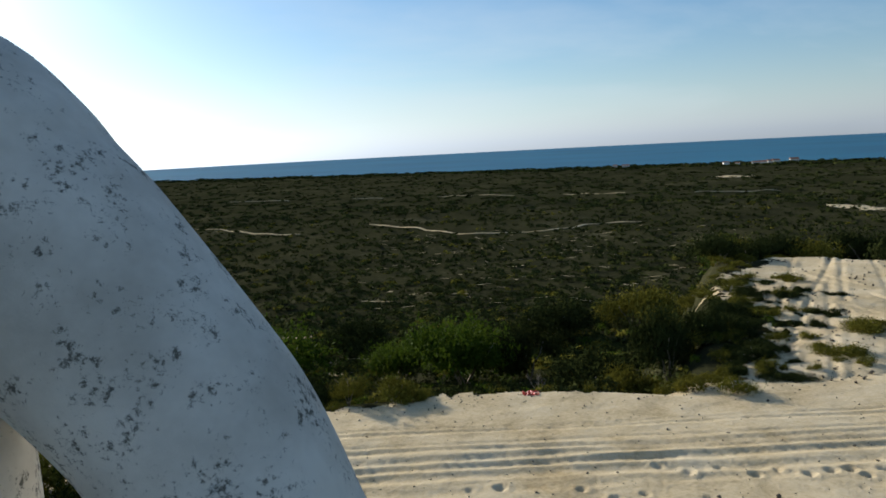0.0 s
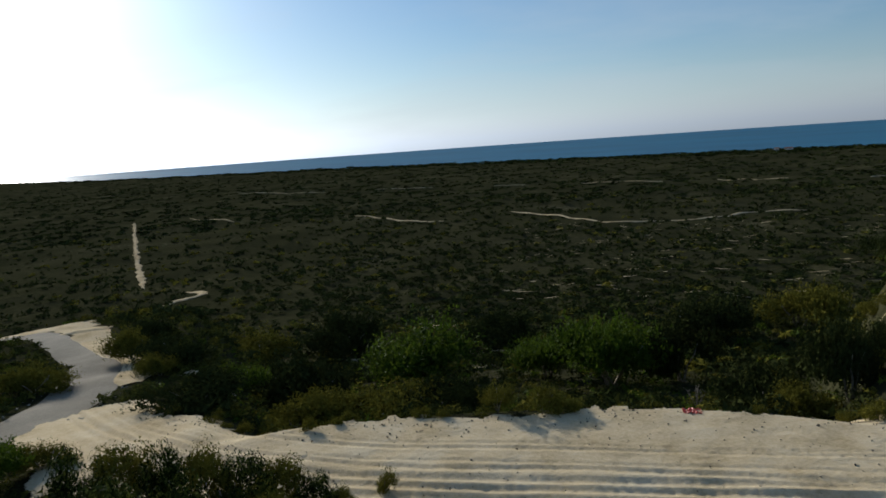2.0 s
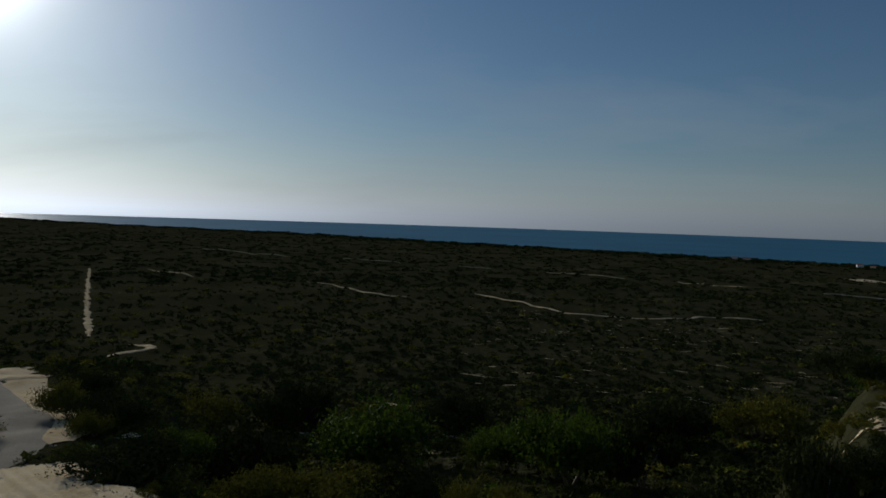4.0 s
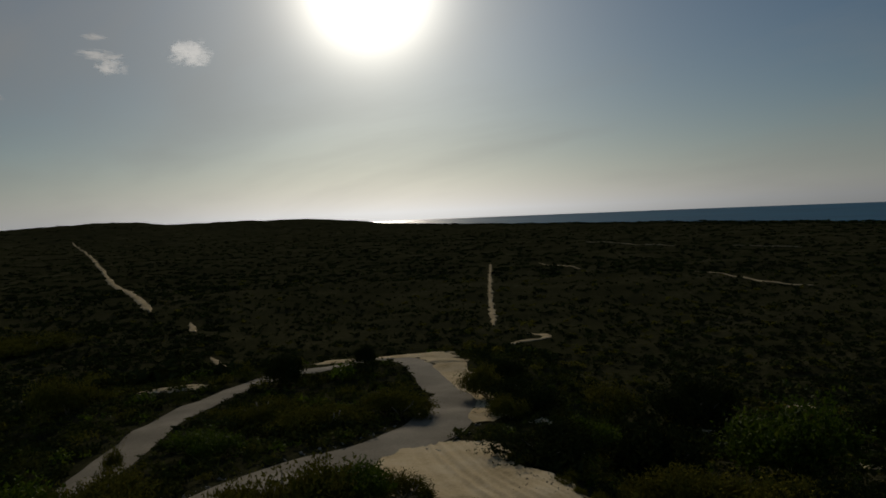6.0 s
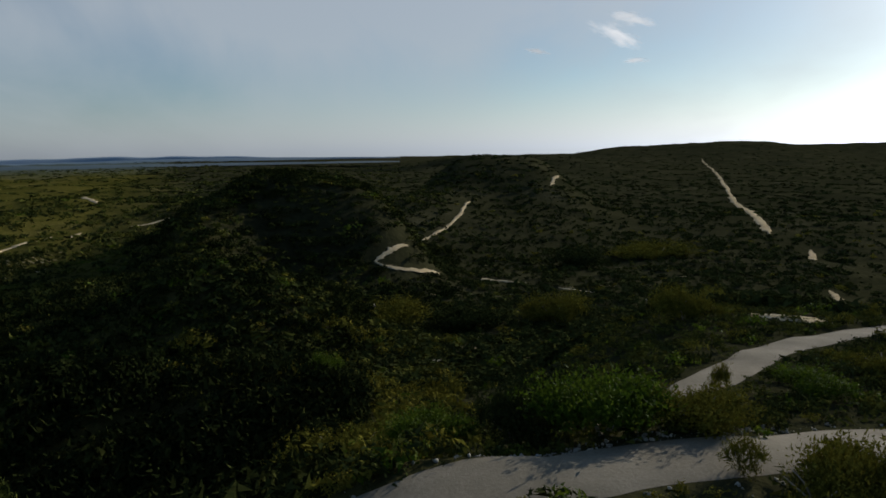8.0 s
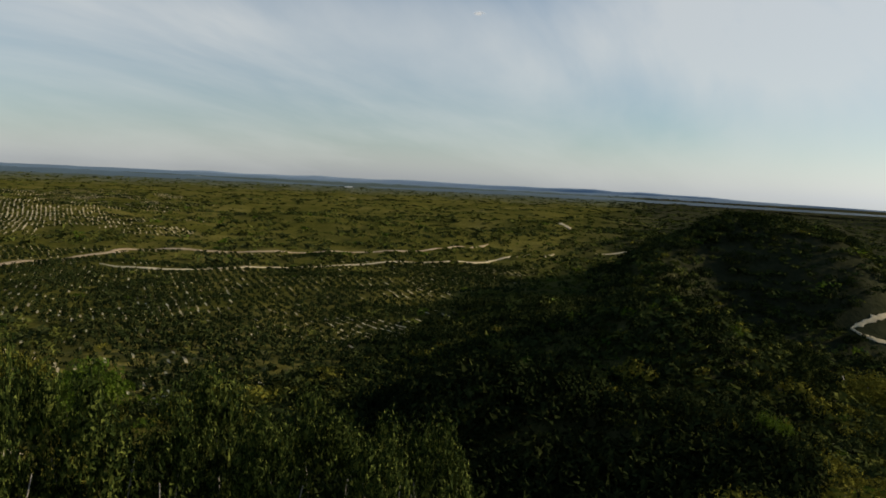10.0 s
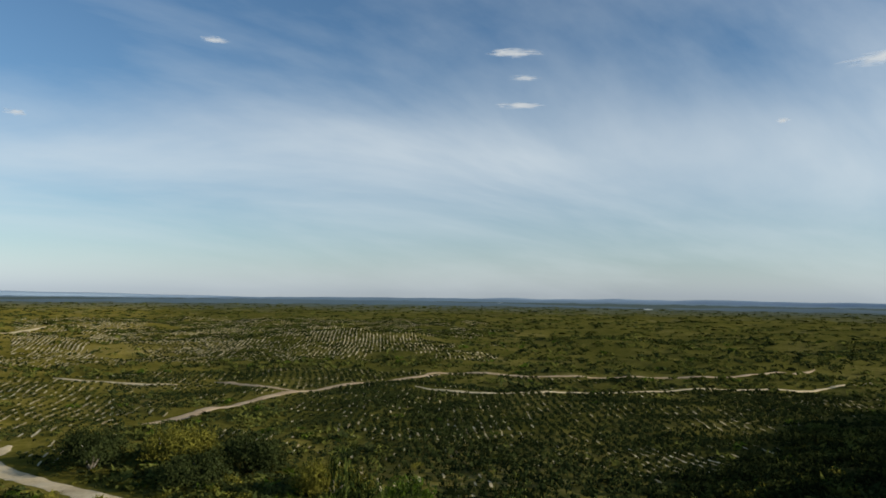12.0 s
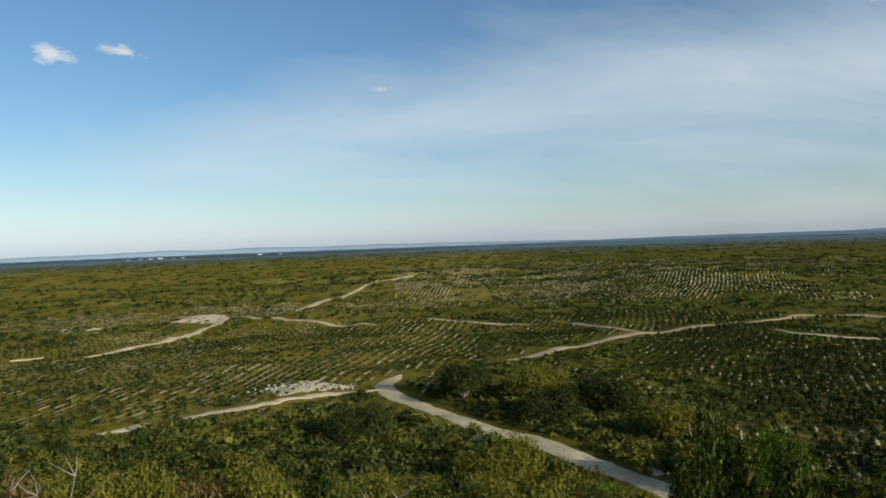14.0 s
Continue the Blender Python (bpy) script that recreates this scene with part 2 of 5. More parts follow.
at = t.nodes.new("ShaderNodeTexCoord").outputs["Object"]
spots = node(t, "ShaderNodeTexNoise", Scale=120.0, Detail=7.0, Roughness=0.78, Distortion=0.15)
patches = node(t, "ShaderNodeTexNoise", Scale=22.0, Detail=3.0, Roughness=0.6)
wash = node(t, "ShaderNodeTexNoise", Scale=5.0, Detail=5.0, Roughness=0.65)
link(t, (at, spots.inputs["Vector"]), (at, patches.inputs["Vector"]), (at, wash.inputs["Vector"]))
lichen = ramp(t, maths(t, "ADD", spots.outputs[0], maths(t, "MULTIPLY", maths(t, "SUBTRACT", patches.outputs[0], 0.5), 0.65)), ((0.575, (0, 0, 0)), (0.67, (1, 1, 1))))
paint = ramp(t, wash.outputs[0], ((0.3, (0.45, 0.42, 0.36)), (0.62, (0.70, 0.665, 0.59))))
stained = t.nodes.new("ShaderNodeMix")
stained.data_type = "RGBA"
stained.inputs[7].default_value = (0.045, 0.045, 0.035, 1)
p = node(t, "ShaderNodeBsdfPrincipled", Roughness=0.85)
b = node(t, "ShaderNodeBump", Strength=0.35, Distance=0.004)
link(t, (maths(t, "MULTIPLY", lichen, 0.88), stained.inputs[0]), (paint, stained.inputs[6]), (stained.outputs[2], p.inputs["Base Color"]), (spots.outputs[0], b.inputs["Height"]),
     (b.outputs[0], p.inputs["Normal"]), (p.outputs[0], t.nodes.new("ShaderNodeOutputMaterial").inputs[0]))
WHITEWASH = surface("house_wall", ((0.3, (0.7, 0.68, 0.64)), (0.7, (0.82, 0.81, 0.78))), 0.2, bump=0.05)
ROOF = surface("clay_roof", ((0.3, (0.25, 0.11, 0.06)), (0.7, (0.36, 0.18, 0.11))), 0.3, bump=0.1)
RED = surface("red_plastic", ((0.3, (0.55, 0.05, 0.02)), (0.7, (0.68, 0.09, 0.04))), 8.0, bump=0.05, rough=0.4, gloss=0.5)

WATER = bpy.data.materials.new("sea_water")
WATER.use_nodes = True
t = WATER.node_tree
t.nodes.clear()
at = t.nodes.new("ShaderNodeTexCoord").outputs["Object"]
waves = node(t, "ShaderNodeTexNoise", Scale=0.05, Detail=6.0, Roughness=0.6)
drift = node(t, "ShaderNodeTexNoise", Scale=0.0022, Detail=3.0)
link(t, (at, waves.inputs["Vector"]), (at, drift.inputs["Vector"]))
deep = t.nodes.new("ShaderNodeBsdfDiffuse")
gloss = node(t, "ShaderNodeBsdfGlossy", Roughness=0.28)
water = node(t, "ShaderNodeMixShader", Fac=0.19)
b = node(t, "ShaderNodeBump", Strength=0.5, Distance=1.2)
link(t, (waves.outputs[0], b.inputs["Height"]), (b.outputs[0], gloss.inputs["Normal"]), (deep.outputs[0], water.inputs[1]), (gloss.outputs[0], water.inputs[2]),
     (ramp(t, drift.outputs[0], ((0.35, (0.005, 0.098, 0.175)), (0.65, (0.010, 0.135, 0.225)))), deep.inputs["Color"]),
     (water.outputs[0], t.nodes.new("ShaderNodeOutputMaterial").inputs[0]))


# ---- the lie of the land ----
EYE = 60.0


def smooth(a, b, v):
    u = np.clip((v - a) / (b - a), 0.0, 1.0)
    return u * u * (3 - 2 * u)


def wavy(x, y, size, seed):
    """Soft random relief, about -1 to 1, with features of the given size."""
    rng, out = np.random.RandomState(seed), 0.0
    for _ in range(7):
        a, p, s = rng.uniform(0, 6.283), rng.uniform(0, 6.283), size * rng.uniform(0.6, 1.5)
        out = out + np.sin((x * np.cos(a) + y * np.sin(a)) * 6.283 / s + p + 1.3 * np.sin((y * np.cos(a) - x * np.sin(a)) * 4.1 / s + 2 * p))
    return out / 4.2


SEAWARD = ((0, 8), (14, 8.05), (20.4, 8.1), (22, 9.1), (27, 10.8), (40, 15.2), (60, 19.8), (110, 25.4), (170, 30), (240, 33.4), (330, 34.7), (520, 36.8), (900, 38.5), (1500, 43), (2200, 51), (3000, 54), (6000, 56))
SPUR = ((0, 8), (14, 8.05), (22, 8.3), (30, 9.2), (42, 10.3), (52, 10.95), (59, 11.75), (64, 14.2), (80, 21), (110, 25.4), (170, 30), (240, 33.4), (330, 34.7), (520, 36.8), (900, 38.5), (1500, 43), (2200, 51), (3000, 54), (6000, 56))
LEVEL = ((0, 8), (14, 8.05), (20.4, 8.1), (30, 8.15), (40, 8.1), (45, 8.05), (49, 9.0), (56, 11.5), (66, 15.5), (85, 22.5), (110, 25.4), (170, 30), (240, 33.4), (330, 34.7), (520, 36.8), (900, 38.5), (1500, 43), (2200, 51), (3000, 54), (6000, 56))
INLAND = ((0, 8), (9, 8), (18, 9.9), (24, 13.2), (30, 15.8), (38, 17.5), (52, 18.7), (85, 20.3), (150, 22), (250, 23.3), (750, 25), (1500, 27), (2300, 28), (3200, 36), (6000, 60))
# azimuth, distance, height, half-width across the view, half-width along it, steepness of the flanks and of the ends
HILLS = ((96.2, 168, 19.5, 22.5, 36, 4, 4), (107.6, 150.0, 4.8, 11.4, 30.0, 2, 2), (104.7, 125.0, 6.7, 8.3, 18.0, 2, 2), (103.5, 75, 7.5, 11, 9, 2, 2), (97, 84, 3.5, 9, 9, 2, 2), (107, 45, 4.3, 13, 7.5, 4, 2), (112.3, 95, 3.5, 14, 22, 2, 2), (119, 48, 1.3, 9, 8, 2, 2), (124, 22, -2.4, 10, 8, 2, 2), (82, 480, 30.0, 48, 130, 4, 2), (89.8, 300, 9, 34, 60, 2, 2),
         (68.4, 2300, 47, 330, 500, 4, 2), (54.1, 2700, 43, 460, 500, 4, 2), (83.7, 1500, 26, 130, 300, 2, 2), (76.6, 1250, 18, 120, 220, 2, 2),
         (153.1, 330, 4.5, 50, 70, 2, 2), (175.6, 420, 4.0, 70, 80, 2, 2))


def ground(x, y):
    """Height of the land at a place of the plan."""
    x, y = np.asarray(x, float), np.asarray(y, float)
    r, az = np.hypot(x, y), np.degrees(np.arctan2(-x, y))
    u = np.log(r + 12)
    sea = np.interp(u, [np.log(k + 12) for k, _ in SEAWARD], [d for _, d in SEAWARD])
    land = np.interp(u, [np.log(k + 12) for k, _ in INLAND], [d for _, d in INLAND])
    spur = np.interp(u, [np.log(k + 12) for k, _ in SPUR], [d for _, d in SPUR])
    w = smooth(25, 33, az) * (1 - smooth(64, 84, az))
    sea = sea * (1 - w) + spur * w
    w = (1 - smooth(-22.5, -16, az)) * smooth(-72, -56, az)
    sea = sea * (1 - w) + np.interp(u, [np.log(k + 12) for k, _ in LEVEL], [d for _, d in LEVEL]) * w
    w = smooth(84, 108, az % 360) * (1 - smooth(250, 300, az % 360))
    inland = w
    z = EYE - (sea * (1 - w) + land * w)
    for a, d, h, across, along, power, ends in HILLS:
        ca, sa = np.cos(np.radians(a)), np.sin(np.radians(a))
        p, q = -x * sa + y * ca - d, x * ca + y * sa
        z = z + h * np.exp(-np.abs(q / across) ** power - np.abs(p / along) ** ends)
    far = smooth(24, 120, r)
    z = z + 0.10 * wavy(x, y, 7, 3) * smooth(20, 26, r) + far * (0.5 * wavy(x, y, 26, 4) + (1.1 + 1.1 * inland) * wavy(x, y, 90, 5) * smooth(100, 300, r) + inland * 0.3 * wavy(x, y, 40, 7) * smooth(110, 200, r))
    z = z + 2.6 * (1 - inland) * smooth(1000, 1400, r) * (wavy(x, y, 130, 8) + 0.6 * wavy(x, y, 47, 9))
    coast = 0.5307 * x + 0.8478 * y + 14 * wavy(x, y, 260, 6)
    return z - (z + 6) * smooth(905, 1010, coast)


# ---- meshes ----
def mesh_of(name, verts, faces, material):
    """A mesh from arrays; faces is an (n, 3) or (n, 4) array."""
    verts, faces = np.asarray(verts, np.float32), np.asarray(faces, np.int32)
    me = bpy.data.meshes.new(name)
    n, k = faces.shape
    me.vertices.add(len(verts))
    me.vertices.foreach_set("co", verts.ravel())
    me.loops.add(n * k)
    me.loops.foreach_set("vertex_index", faces.ravel())
    me.polygons.add(n)
    me.polygons.foreach_set("loop_start", np.arange(n, dtype=np.int32) * k)
    me.update(calc_edges=True)
    me.validate()
    me.materials.append(material)
    return me


def part(name, bm, material, parent, label=""):
    """Links a bmesh or a mesh as one object under a thing or a part."""
    if isinstance(bm, bmesh.types.BMesh):
        me = bpy.data.meshes.new(name)
        bm.to_mesh(me)
        bm.free()
        me.materials.append(material)
    else:
        me = bm
    ob = new(name, me)
    ob.parent = parent
    return tagged(ob, label)


def grid_faces(n, m, wrap=False):
    i, j = np.meshgrid(np.arange(n if wrap else n - 1), np.arange(m - 1), indexing="ij")
    k = (i + 1) % n
    return np.stack([i * m + j, k * m + j, k * m + j + 1, i * m + j + 1], -1).reshape(-1, 4)


# ---- the ground: one sheet from the hilltop to the horizon, and the sea ----
angles = np.radians(np.concatenate([np.arange(-42, 214, 0.7), np.arange(214, 318, 3.0)]))
rings = np.concatenate([np.arange(0.3, 12, 0.7), np.arange(12, 62, 0.45), 62 * 1.02 ** np.arange(222)])
rings = rings[rings < 4990]
gx, gy = -np.sin(angles)[:, None] * rings, np.cos(angles)[:, None] * rings
ground_ob = new("ground", mesh_of("ground", np.stack([gx, gy, ground(gx, gy)], -1).reshape(-1, 3), grid_faces(len(angles), len(rings), True)[:, ::-1], SCRUB))
ground_ob.data.polygons.foreach_set("use_smooth", np.ones(len(ground_ob.data.polygons), bool))
tagged(ground_ob, "rolling dune land under dark low scrub with bare sand", "ground", kind="structure")
sa = np.radians(np.arange(0, 360, 3.0))
sr = np.array([300, 800, 1500, 2500, 3600, 4960.0])
sx, sy = -np.sin(sa)[:, None] * sr, np.cos(sa)[:, None] * sr
tagged(new("sea", mesh_of("sea", np.stack([sx, sy, 0 * sx], -1).reshape(-1, 3), grid_faces(len(sa), len(sr), True)[:, ::-1], WATER)), "blue sea with sun glitter reaching the horizon", "sea", kind="structure")


# ---- sand pad with wheel ruts beside the lookout ----
def rut_line(x):
    return 16.1 + 0.045 * np.clip(-x - 5, 0, None) ** 1.9 + 0.006 * np.clip(x - 10, 0, None) ** 2


def pad_edges(x):
    far = np.interp(x, (-19, -16.3, -13.1, -10.5, -8.3, -4.65, -2.7, 0, 7, 9), (22.4, 21.8, 20.4, 19.0, 18.7, 19.3, 19.8, 20.2, 20.1, 21.0))
    far = far + 0.2 * wavy(x, 0 * x, 5, 21) + 0.3 * wavy(x, 0 * x, 2.3, 22)
    near = 9.0 + 1.1 * wavy(x, 0 * x, 5, 23) + 0.52 * np.clip(-x - 3.0, 0, None)
    return near, far


foot_rng = random.Random(17)
FOOTPRINTS = [(foot_rng.uniform(-12, 22), foot_rng.uniform(10, 19), foot_rng.uniform(0.04, 0.065)) for _ in range(150)]
for start_x, start_y, heading, paces in ((3.0, 13.6, -0.25, 16), (5.0, 14.6, -0.16, 14), (7.5, 12.2, 0.12, 14), (9.0, 14.0, 0.3, 9), (4.0, 11.4, 0.05, 18), (-1.5, 12.6, 0.55, 6)):
    # a line of steps, left and right foot in turn
    for k in range(paces):
        along, aside = 0.62 * k + foot_rng.uniform(-0.12, 0.12), 0.13 * (-1) ** k + foot_rng.uniform(-0.06, 0.06)
        FOOTPRINTS.append((start_x + along * math.cos(heading) - aside * math.sin(heading), start_y + along * math.sin(heading) + aside * math.cos(heading), foot_rng.uniform(0.085, 0.125)))


def sand_height(x, y):
    v = y - rut_line(x)
    z = 0.11 + 0.010 * wavy(x, y, 1.6, 25) + 0.005 * wavy(x, y, 0.5, 26) + 0.02 * wavy(x, y, 4.5, 29)
    for c, depth, half in ((-2.05, 0.016, 0.16), (-1.45, 0.035, 0.18), (-0.90, 0.056, 0.17), (-0.42, 0.046, 0.17), (0.02, 0.034, 0.12), (0.34, 0.018, 0.09), (1.15, 0.026, 0.11), (1.46, 0.016, 0.09)):
        # a worn hollow with a sharp crest pressed up on either side
        u = (v - c - 0.13 * wavy(x, 0 * x, 13, int(31 + 10 * c)) - 0.02 * wavy(x, 0 * x, 1.7, int(71 + 10 * c))) / half
        depth = depth * (0.95 + 0.35 * wavy(x, 0 * x, 5.0, int(61 + 10 * c)))
        z = z - depth * np.exp(-u ** 2) + 0.45 * depth * (np.exp(-((u - 1.5) / 0.5) ** 2) + np.exp(-((u + 1.5) / 0.5) ** 2)) + 0.006 * np.exp(-u ** 2) * np.sin(x * 21 + 4 * v)
    for px, py, size in FOOTPRINTS:
        near = (np.abs(x - px) < 0.5) & (np.abs(y - py) < 0.5)
        d = ((x[near] - px) ** 2 + (y[near] - py) ** 2) / size ** 2
        z[near] += size * (-0.6 * np.exp(-d ** 1.5) + 0.22 * np.exp(-(np.sqrt(d) - 1.6) ** 2 * 3))
    return z - 0.09 * smooth(19.6, 20.8, y) * smooth(7, 9, x)


def sheet(name, x0, x1, y0, y1, step, keep, height, material):
    xs, ys = np.arange(x0, x1, step), np.arange(y0, y1, step)
    x, y = np.meshgrid(xs, ys, indexing="ij")
    f = grid_faces(len(xs), len(ys))
    k = keep(x, y).ravel()
    f = f[k[f].all(1)]
    v = np.stack([x, y, ground(x, y) + height(x, y)], -1).reshape(-1, 3)
    used, inv = np.unique(f, return_inverse=True)
    me = mesh_of(name, v[used], inv.reshape(-1, 4), material)
    me.polygons.foreach_set("use_smooth", np.ones(len(me.polygons), bool))
    return me


def on_pad(x, y):
    near, far = pad_edges(x)
    band = (y > near + 0.25 * wavy(x, y, 0.9, 27)) & (y < far + 0.25 * wavy(x, y, 0.8, 28)) & (x > -19.0) & (x < 26)
    return band | (((x + 17.2) / 2.4) ** 2 + ((y - 20.4) / 2.4) ** 2 < 1 + 0.25 * wavy(x, y, 1.6, 30))


tagged(new("pavement", sheet("pavement", -20, 26, 6, 26, 0.075, on_pad, sand_height, SAND)), "pale loose sand with wheel ruts and footprints", "sand", kind="structure")


def on_mound(x, y):
    """The level sand beyond the pad, up to the brow of the slope."""
    r, az = np.hypot(x, y), np.degrees(np.arctan2(-x, y)) + 0.6 * wavy(x, y, 6, 41) + 1.2 * wavy(x, y, 1.7, 42) + 0.7 * wavy(x, y, 0.6, 43)
    brim = np.interp(r, (18, 25.8, 29.6, 32.8, 35.8, 39, 43, 46, 47.5, 48.5), (-23, -24.8, -26.4, -23.4, -21.2, -22.8, -25.4, -27.8, -36, -54))
    return (az < brim) & (az > -50) & (y > 19.4) & (r < 51)


def bank_height(x, y):
    """Loose sand with wheel tracks running out over it and a few that cross them."""
    r, az = np.hypot(x, y), np.degrees(np.arctan2(-x, y))
    z = 0.14 - 0.12 * (1 - smooth(19.5, 20.8, y)) + 0.022 * wavy(x, y, 3.4, 44) + 0.010 * wavy(x, y, 0.8, 45) + 0.012 * wavy(x, y, 0.36, 47)
    for start, bend, deep in ((-26.6, -0.09, 0.045), (-28.6, -0.09, 0.045), (-27.6, 0.05, 0.03), (-30.2, 0.06, 0.035), (-31.2, 0.06, 0.03), (-33.6, 0.10, 0.03), (-35.4, 0.10, 0.03)):
        # lengthwise tracks, deepest where they leave the pad
        q = np.radians(az - start - bend * (r - 34) - 0.25 * np.sin(r * 0.2 + start)) * r + 0.05 * wavy(x, y, 2.0, 48)
        deep = deep * (0.7 + 0.7 * wavy(x, y, 3.0, int(60 - start)))
        z = z - deep * np.exp(-(q / 0.12) ** 2) + 0.5 * deep * (np.exp(-((q - 0.26) / 0.12) ** 2) + np.exp(-((q + 0.26) / 0.12) ** 2))
    for start, bend in ((38.5, 0.95), (39.7, 0.95), (33.0, 0.55), (34.2, 0.55), (26.5, 0.15), (27.6, 0.15), (23.6, 0.1)):
        q = r - start - bend * (az + 30) + 0.2 * wavy(x, y, 5.0, 40)
        deep = 0.035 * (0.6 + 0.8 * wavy(x, y, 2.6, int(start)))
        z = z - deep * np.exp(-(q / 0.15) ** 2) + 0.4 * deep * np.exp(-((q - 0.34) / 0.16) ** 2)
    return z


tagged(new("sand_bank", sheet("sand_bank", 6, 40, 19, 50, 0.10, on_mound, bank_height, SAND)), "bare level sand beyond the pad crossed by wheel tracks", "sand", kind="structure")


# far wooded hills inland, the haze of distance put into their pale colour
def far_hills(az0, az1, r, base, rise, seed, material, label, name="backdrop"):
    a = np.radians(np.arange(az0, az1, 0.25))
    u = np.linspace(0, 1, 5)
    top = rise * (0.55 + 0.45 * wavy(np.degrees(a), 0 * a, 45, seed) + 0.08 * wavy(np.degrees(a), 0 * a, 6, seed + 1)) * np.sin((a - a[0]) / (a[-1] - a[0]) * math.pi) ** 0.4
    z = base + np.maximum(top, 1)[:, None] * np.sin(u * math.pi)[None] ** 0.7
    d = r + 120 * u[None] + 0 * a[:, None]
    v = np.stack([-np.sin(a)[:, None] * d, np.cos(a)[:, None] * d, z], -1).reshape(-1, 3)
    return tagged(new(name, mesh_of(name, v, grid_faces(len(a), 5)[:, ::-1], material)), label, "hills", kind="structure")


far_hills(92, 150, 4500, 0, 66, 61, HAZE_HILL, "long low wooded hills on the horizon, haze put into their colour")
far_hills(138, 216, 4700, 0, 60, 65, HAZE_HILL, "long low wooded hills on the horizon, haze put into their colour")
far_hills(90, 218, 2350, 30, 15, 69, HAZE_WOOD, "distant belt of woods on the plain, coloured blue for haze")
far_hills(90, 218, 1500, 32, 13, 73, FAR_WOOD_HAZE, "distant darker belt of woods on the plain, bluish haze in its colour")


# ---- roads and tracks, laid on the land ----
WAYS = []


def spline(points, step):
    p = np.array(points, float)
    p = np.concatenate([[2 * p[0] - p[1]], p, [2 * p[-1] - p[-2]]])
    out = []
    for a, b, c, d in zip(p, p[1:], p[2:], p[3:]):
        n = max(2, int(np.hypot(*(c - b)) / step))
        for u in np.arange(n) / n:
            out.append(0.5 * (2 * b + (c - a) * u + (2 * a - 5 * b + 4 * c - d) * u ** 2 + (3 * b - a - 3 * c + d) * u ** 3))
    return np.array(out + [p[-2]])


def track(name, label, width, material, points, lift=0.06, ragged=0.25, step=1.0):
    """A way of the given width along the points of the plan."""
    line = spline(points, step)
    WAYS.append((line, width))
    d = np.gradient(line, axis=0)
    d /= np.hypot(d[:, 0], d[:, 1])[:, None] + 1e-9
    side = np.stack([-d[:, 1], d[:, 0]], -1)
    s = np.linspace(-1, 1, 9)
    wig = 1 + ragged * np.stack([wavy(line[:, 0], line[:, 1], width * 1.2, 51), wavy(line[:, 0], line[:, 1], width * 1.1, 52)], -1)
    near_end = np.minimum(np.arange(len(line)), np.arange(len(line))[::-1])
    wig = wig * (0.3 + 0.7 * smooth(0, 4, near_end))[:, None]
    half = width / 2 * np.where(s[None] < 0, wig[:, :1], wig[:, 1:])
    xy = line[:, None] + side[:, None] * (s * half)[..., None]
    z = ground(xy[..., 0], xy[..., 1])
    z = np.maximum(z, z.mean(1, keepdims=True) - 0.15) + lift * (1 - 0.9 * np.abs(s) ** 4)
    me = mesh_of(name, np.concatenate([xy, z[..., None]], -1).reshape(-1, 3), grid_faces(len(line), 9)[:, ::-1], material)
    me.polygons.foreach_set("use_smooth", np.ones(len(me.polygons), bool))
    return tagged(new(name, me), label, "road", kind="structure")


track("road", "narrow worn asphalt road bending over the hilltop", 2.9, ASPHALT, ((-14.5, -9.0), (-16.0, -4.5), (-17.0, -0.5), (-18.7, 4.1), (-18.7, 5.4), (-19.4, 7.7), (-19.7, 10.4), (-20.4, 13.7), (-20.8, 17.4), (-20.4, 21.0), (-21.5, 25.1), (-24.0, 29.5), (-26.4, 32.2)), lift=0.08, ragged=0.06, step=0.7)
track("road_41", "worn asphalt loop branching off over the hilltop", 2, ASPHALT, ((-24.6, 30.2), (-28.3, 33.4), (-32.0, 36.6), (-35.6, 39.2), (-38.6, 40.2), (-39.8, 37.6), (-39.9, 34.0), (-40.2, 30.0), (-38.0, 24.9), (-34.4, 19.4), (-29.2, 14.4), (-25.7, 10.9)), lift=0.07, ragged=0.06, step=0.7)
track("road_4", "pale sandy track winding through dark scrub", 1.2, TRACK, ((-318.8, 32.6), (-300.4, 28.4), (-275.2, 24.1), (-252.1, 17.0), (-236.6, 11.1), (-228.0, 7.0), (-222.0, 3.5)), lift=0.30, ragged=0.80, step=1.6)
track("road_56", "pale sandy track winding through dark scrub", 1.0, TRACK, ((-139.1, 2.7), (-136.2, 0.6), (-132.9, -1.6), (-130.4, -3.6)), lift=0.22, ragged=0.70, step=0.6)
track("road_5", "pale sandy track winding through dark scrub", 0.9, TRACK, ((-130.4, -3.6), (-129.6, -0.6), (-132.0, 4.4), (-138.0, 8.6)), lift=0.20, ragged=0.85, step=0.8)
track("road_57", "broken pale sandy track through dark scrub", 1.0, TRACK, ((-152.5, 17.6), (-153.6, 21.0), (-149.2, 27.9)), lift=0.20, ragged=0.90, step=0.8)
track("road_58", "broken pale sandy track through dark scrub", 0.8, TRACK, ((-139.0, 32.6), (-134.6, 34.6), (-130.0, 37.8)), lift=0.20, ragged=0.90, step=0.8)
track("road_59", "broken pale sandy track through dark scrub", 0.8, TRACK, ((-120.0, 43.6), (-117.0, 45.6), (-112.0, 47.6)), lift=0.20, ragged=0.90, step=0.8)
track("road_6", "distant pale sandy track across the heath", 2, TRACK, ((-369.7, 80.0), (-418.9, 95.7)), lift=0.30, ragged=0.60, step=3.4)
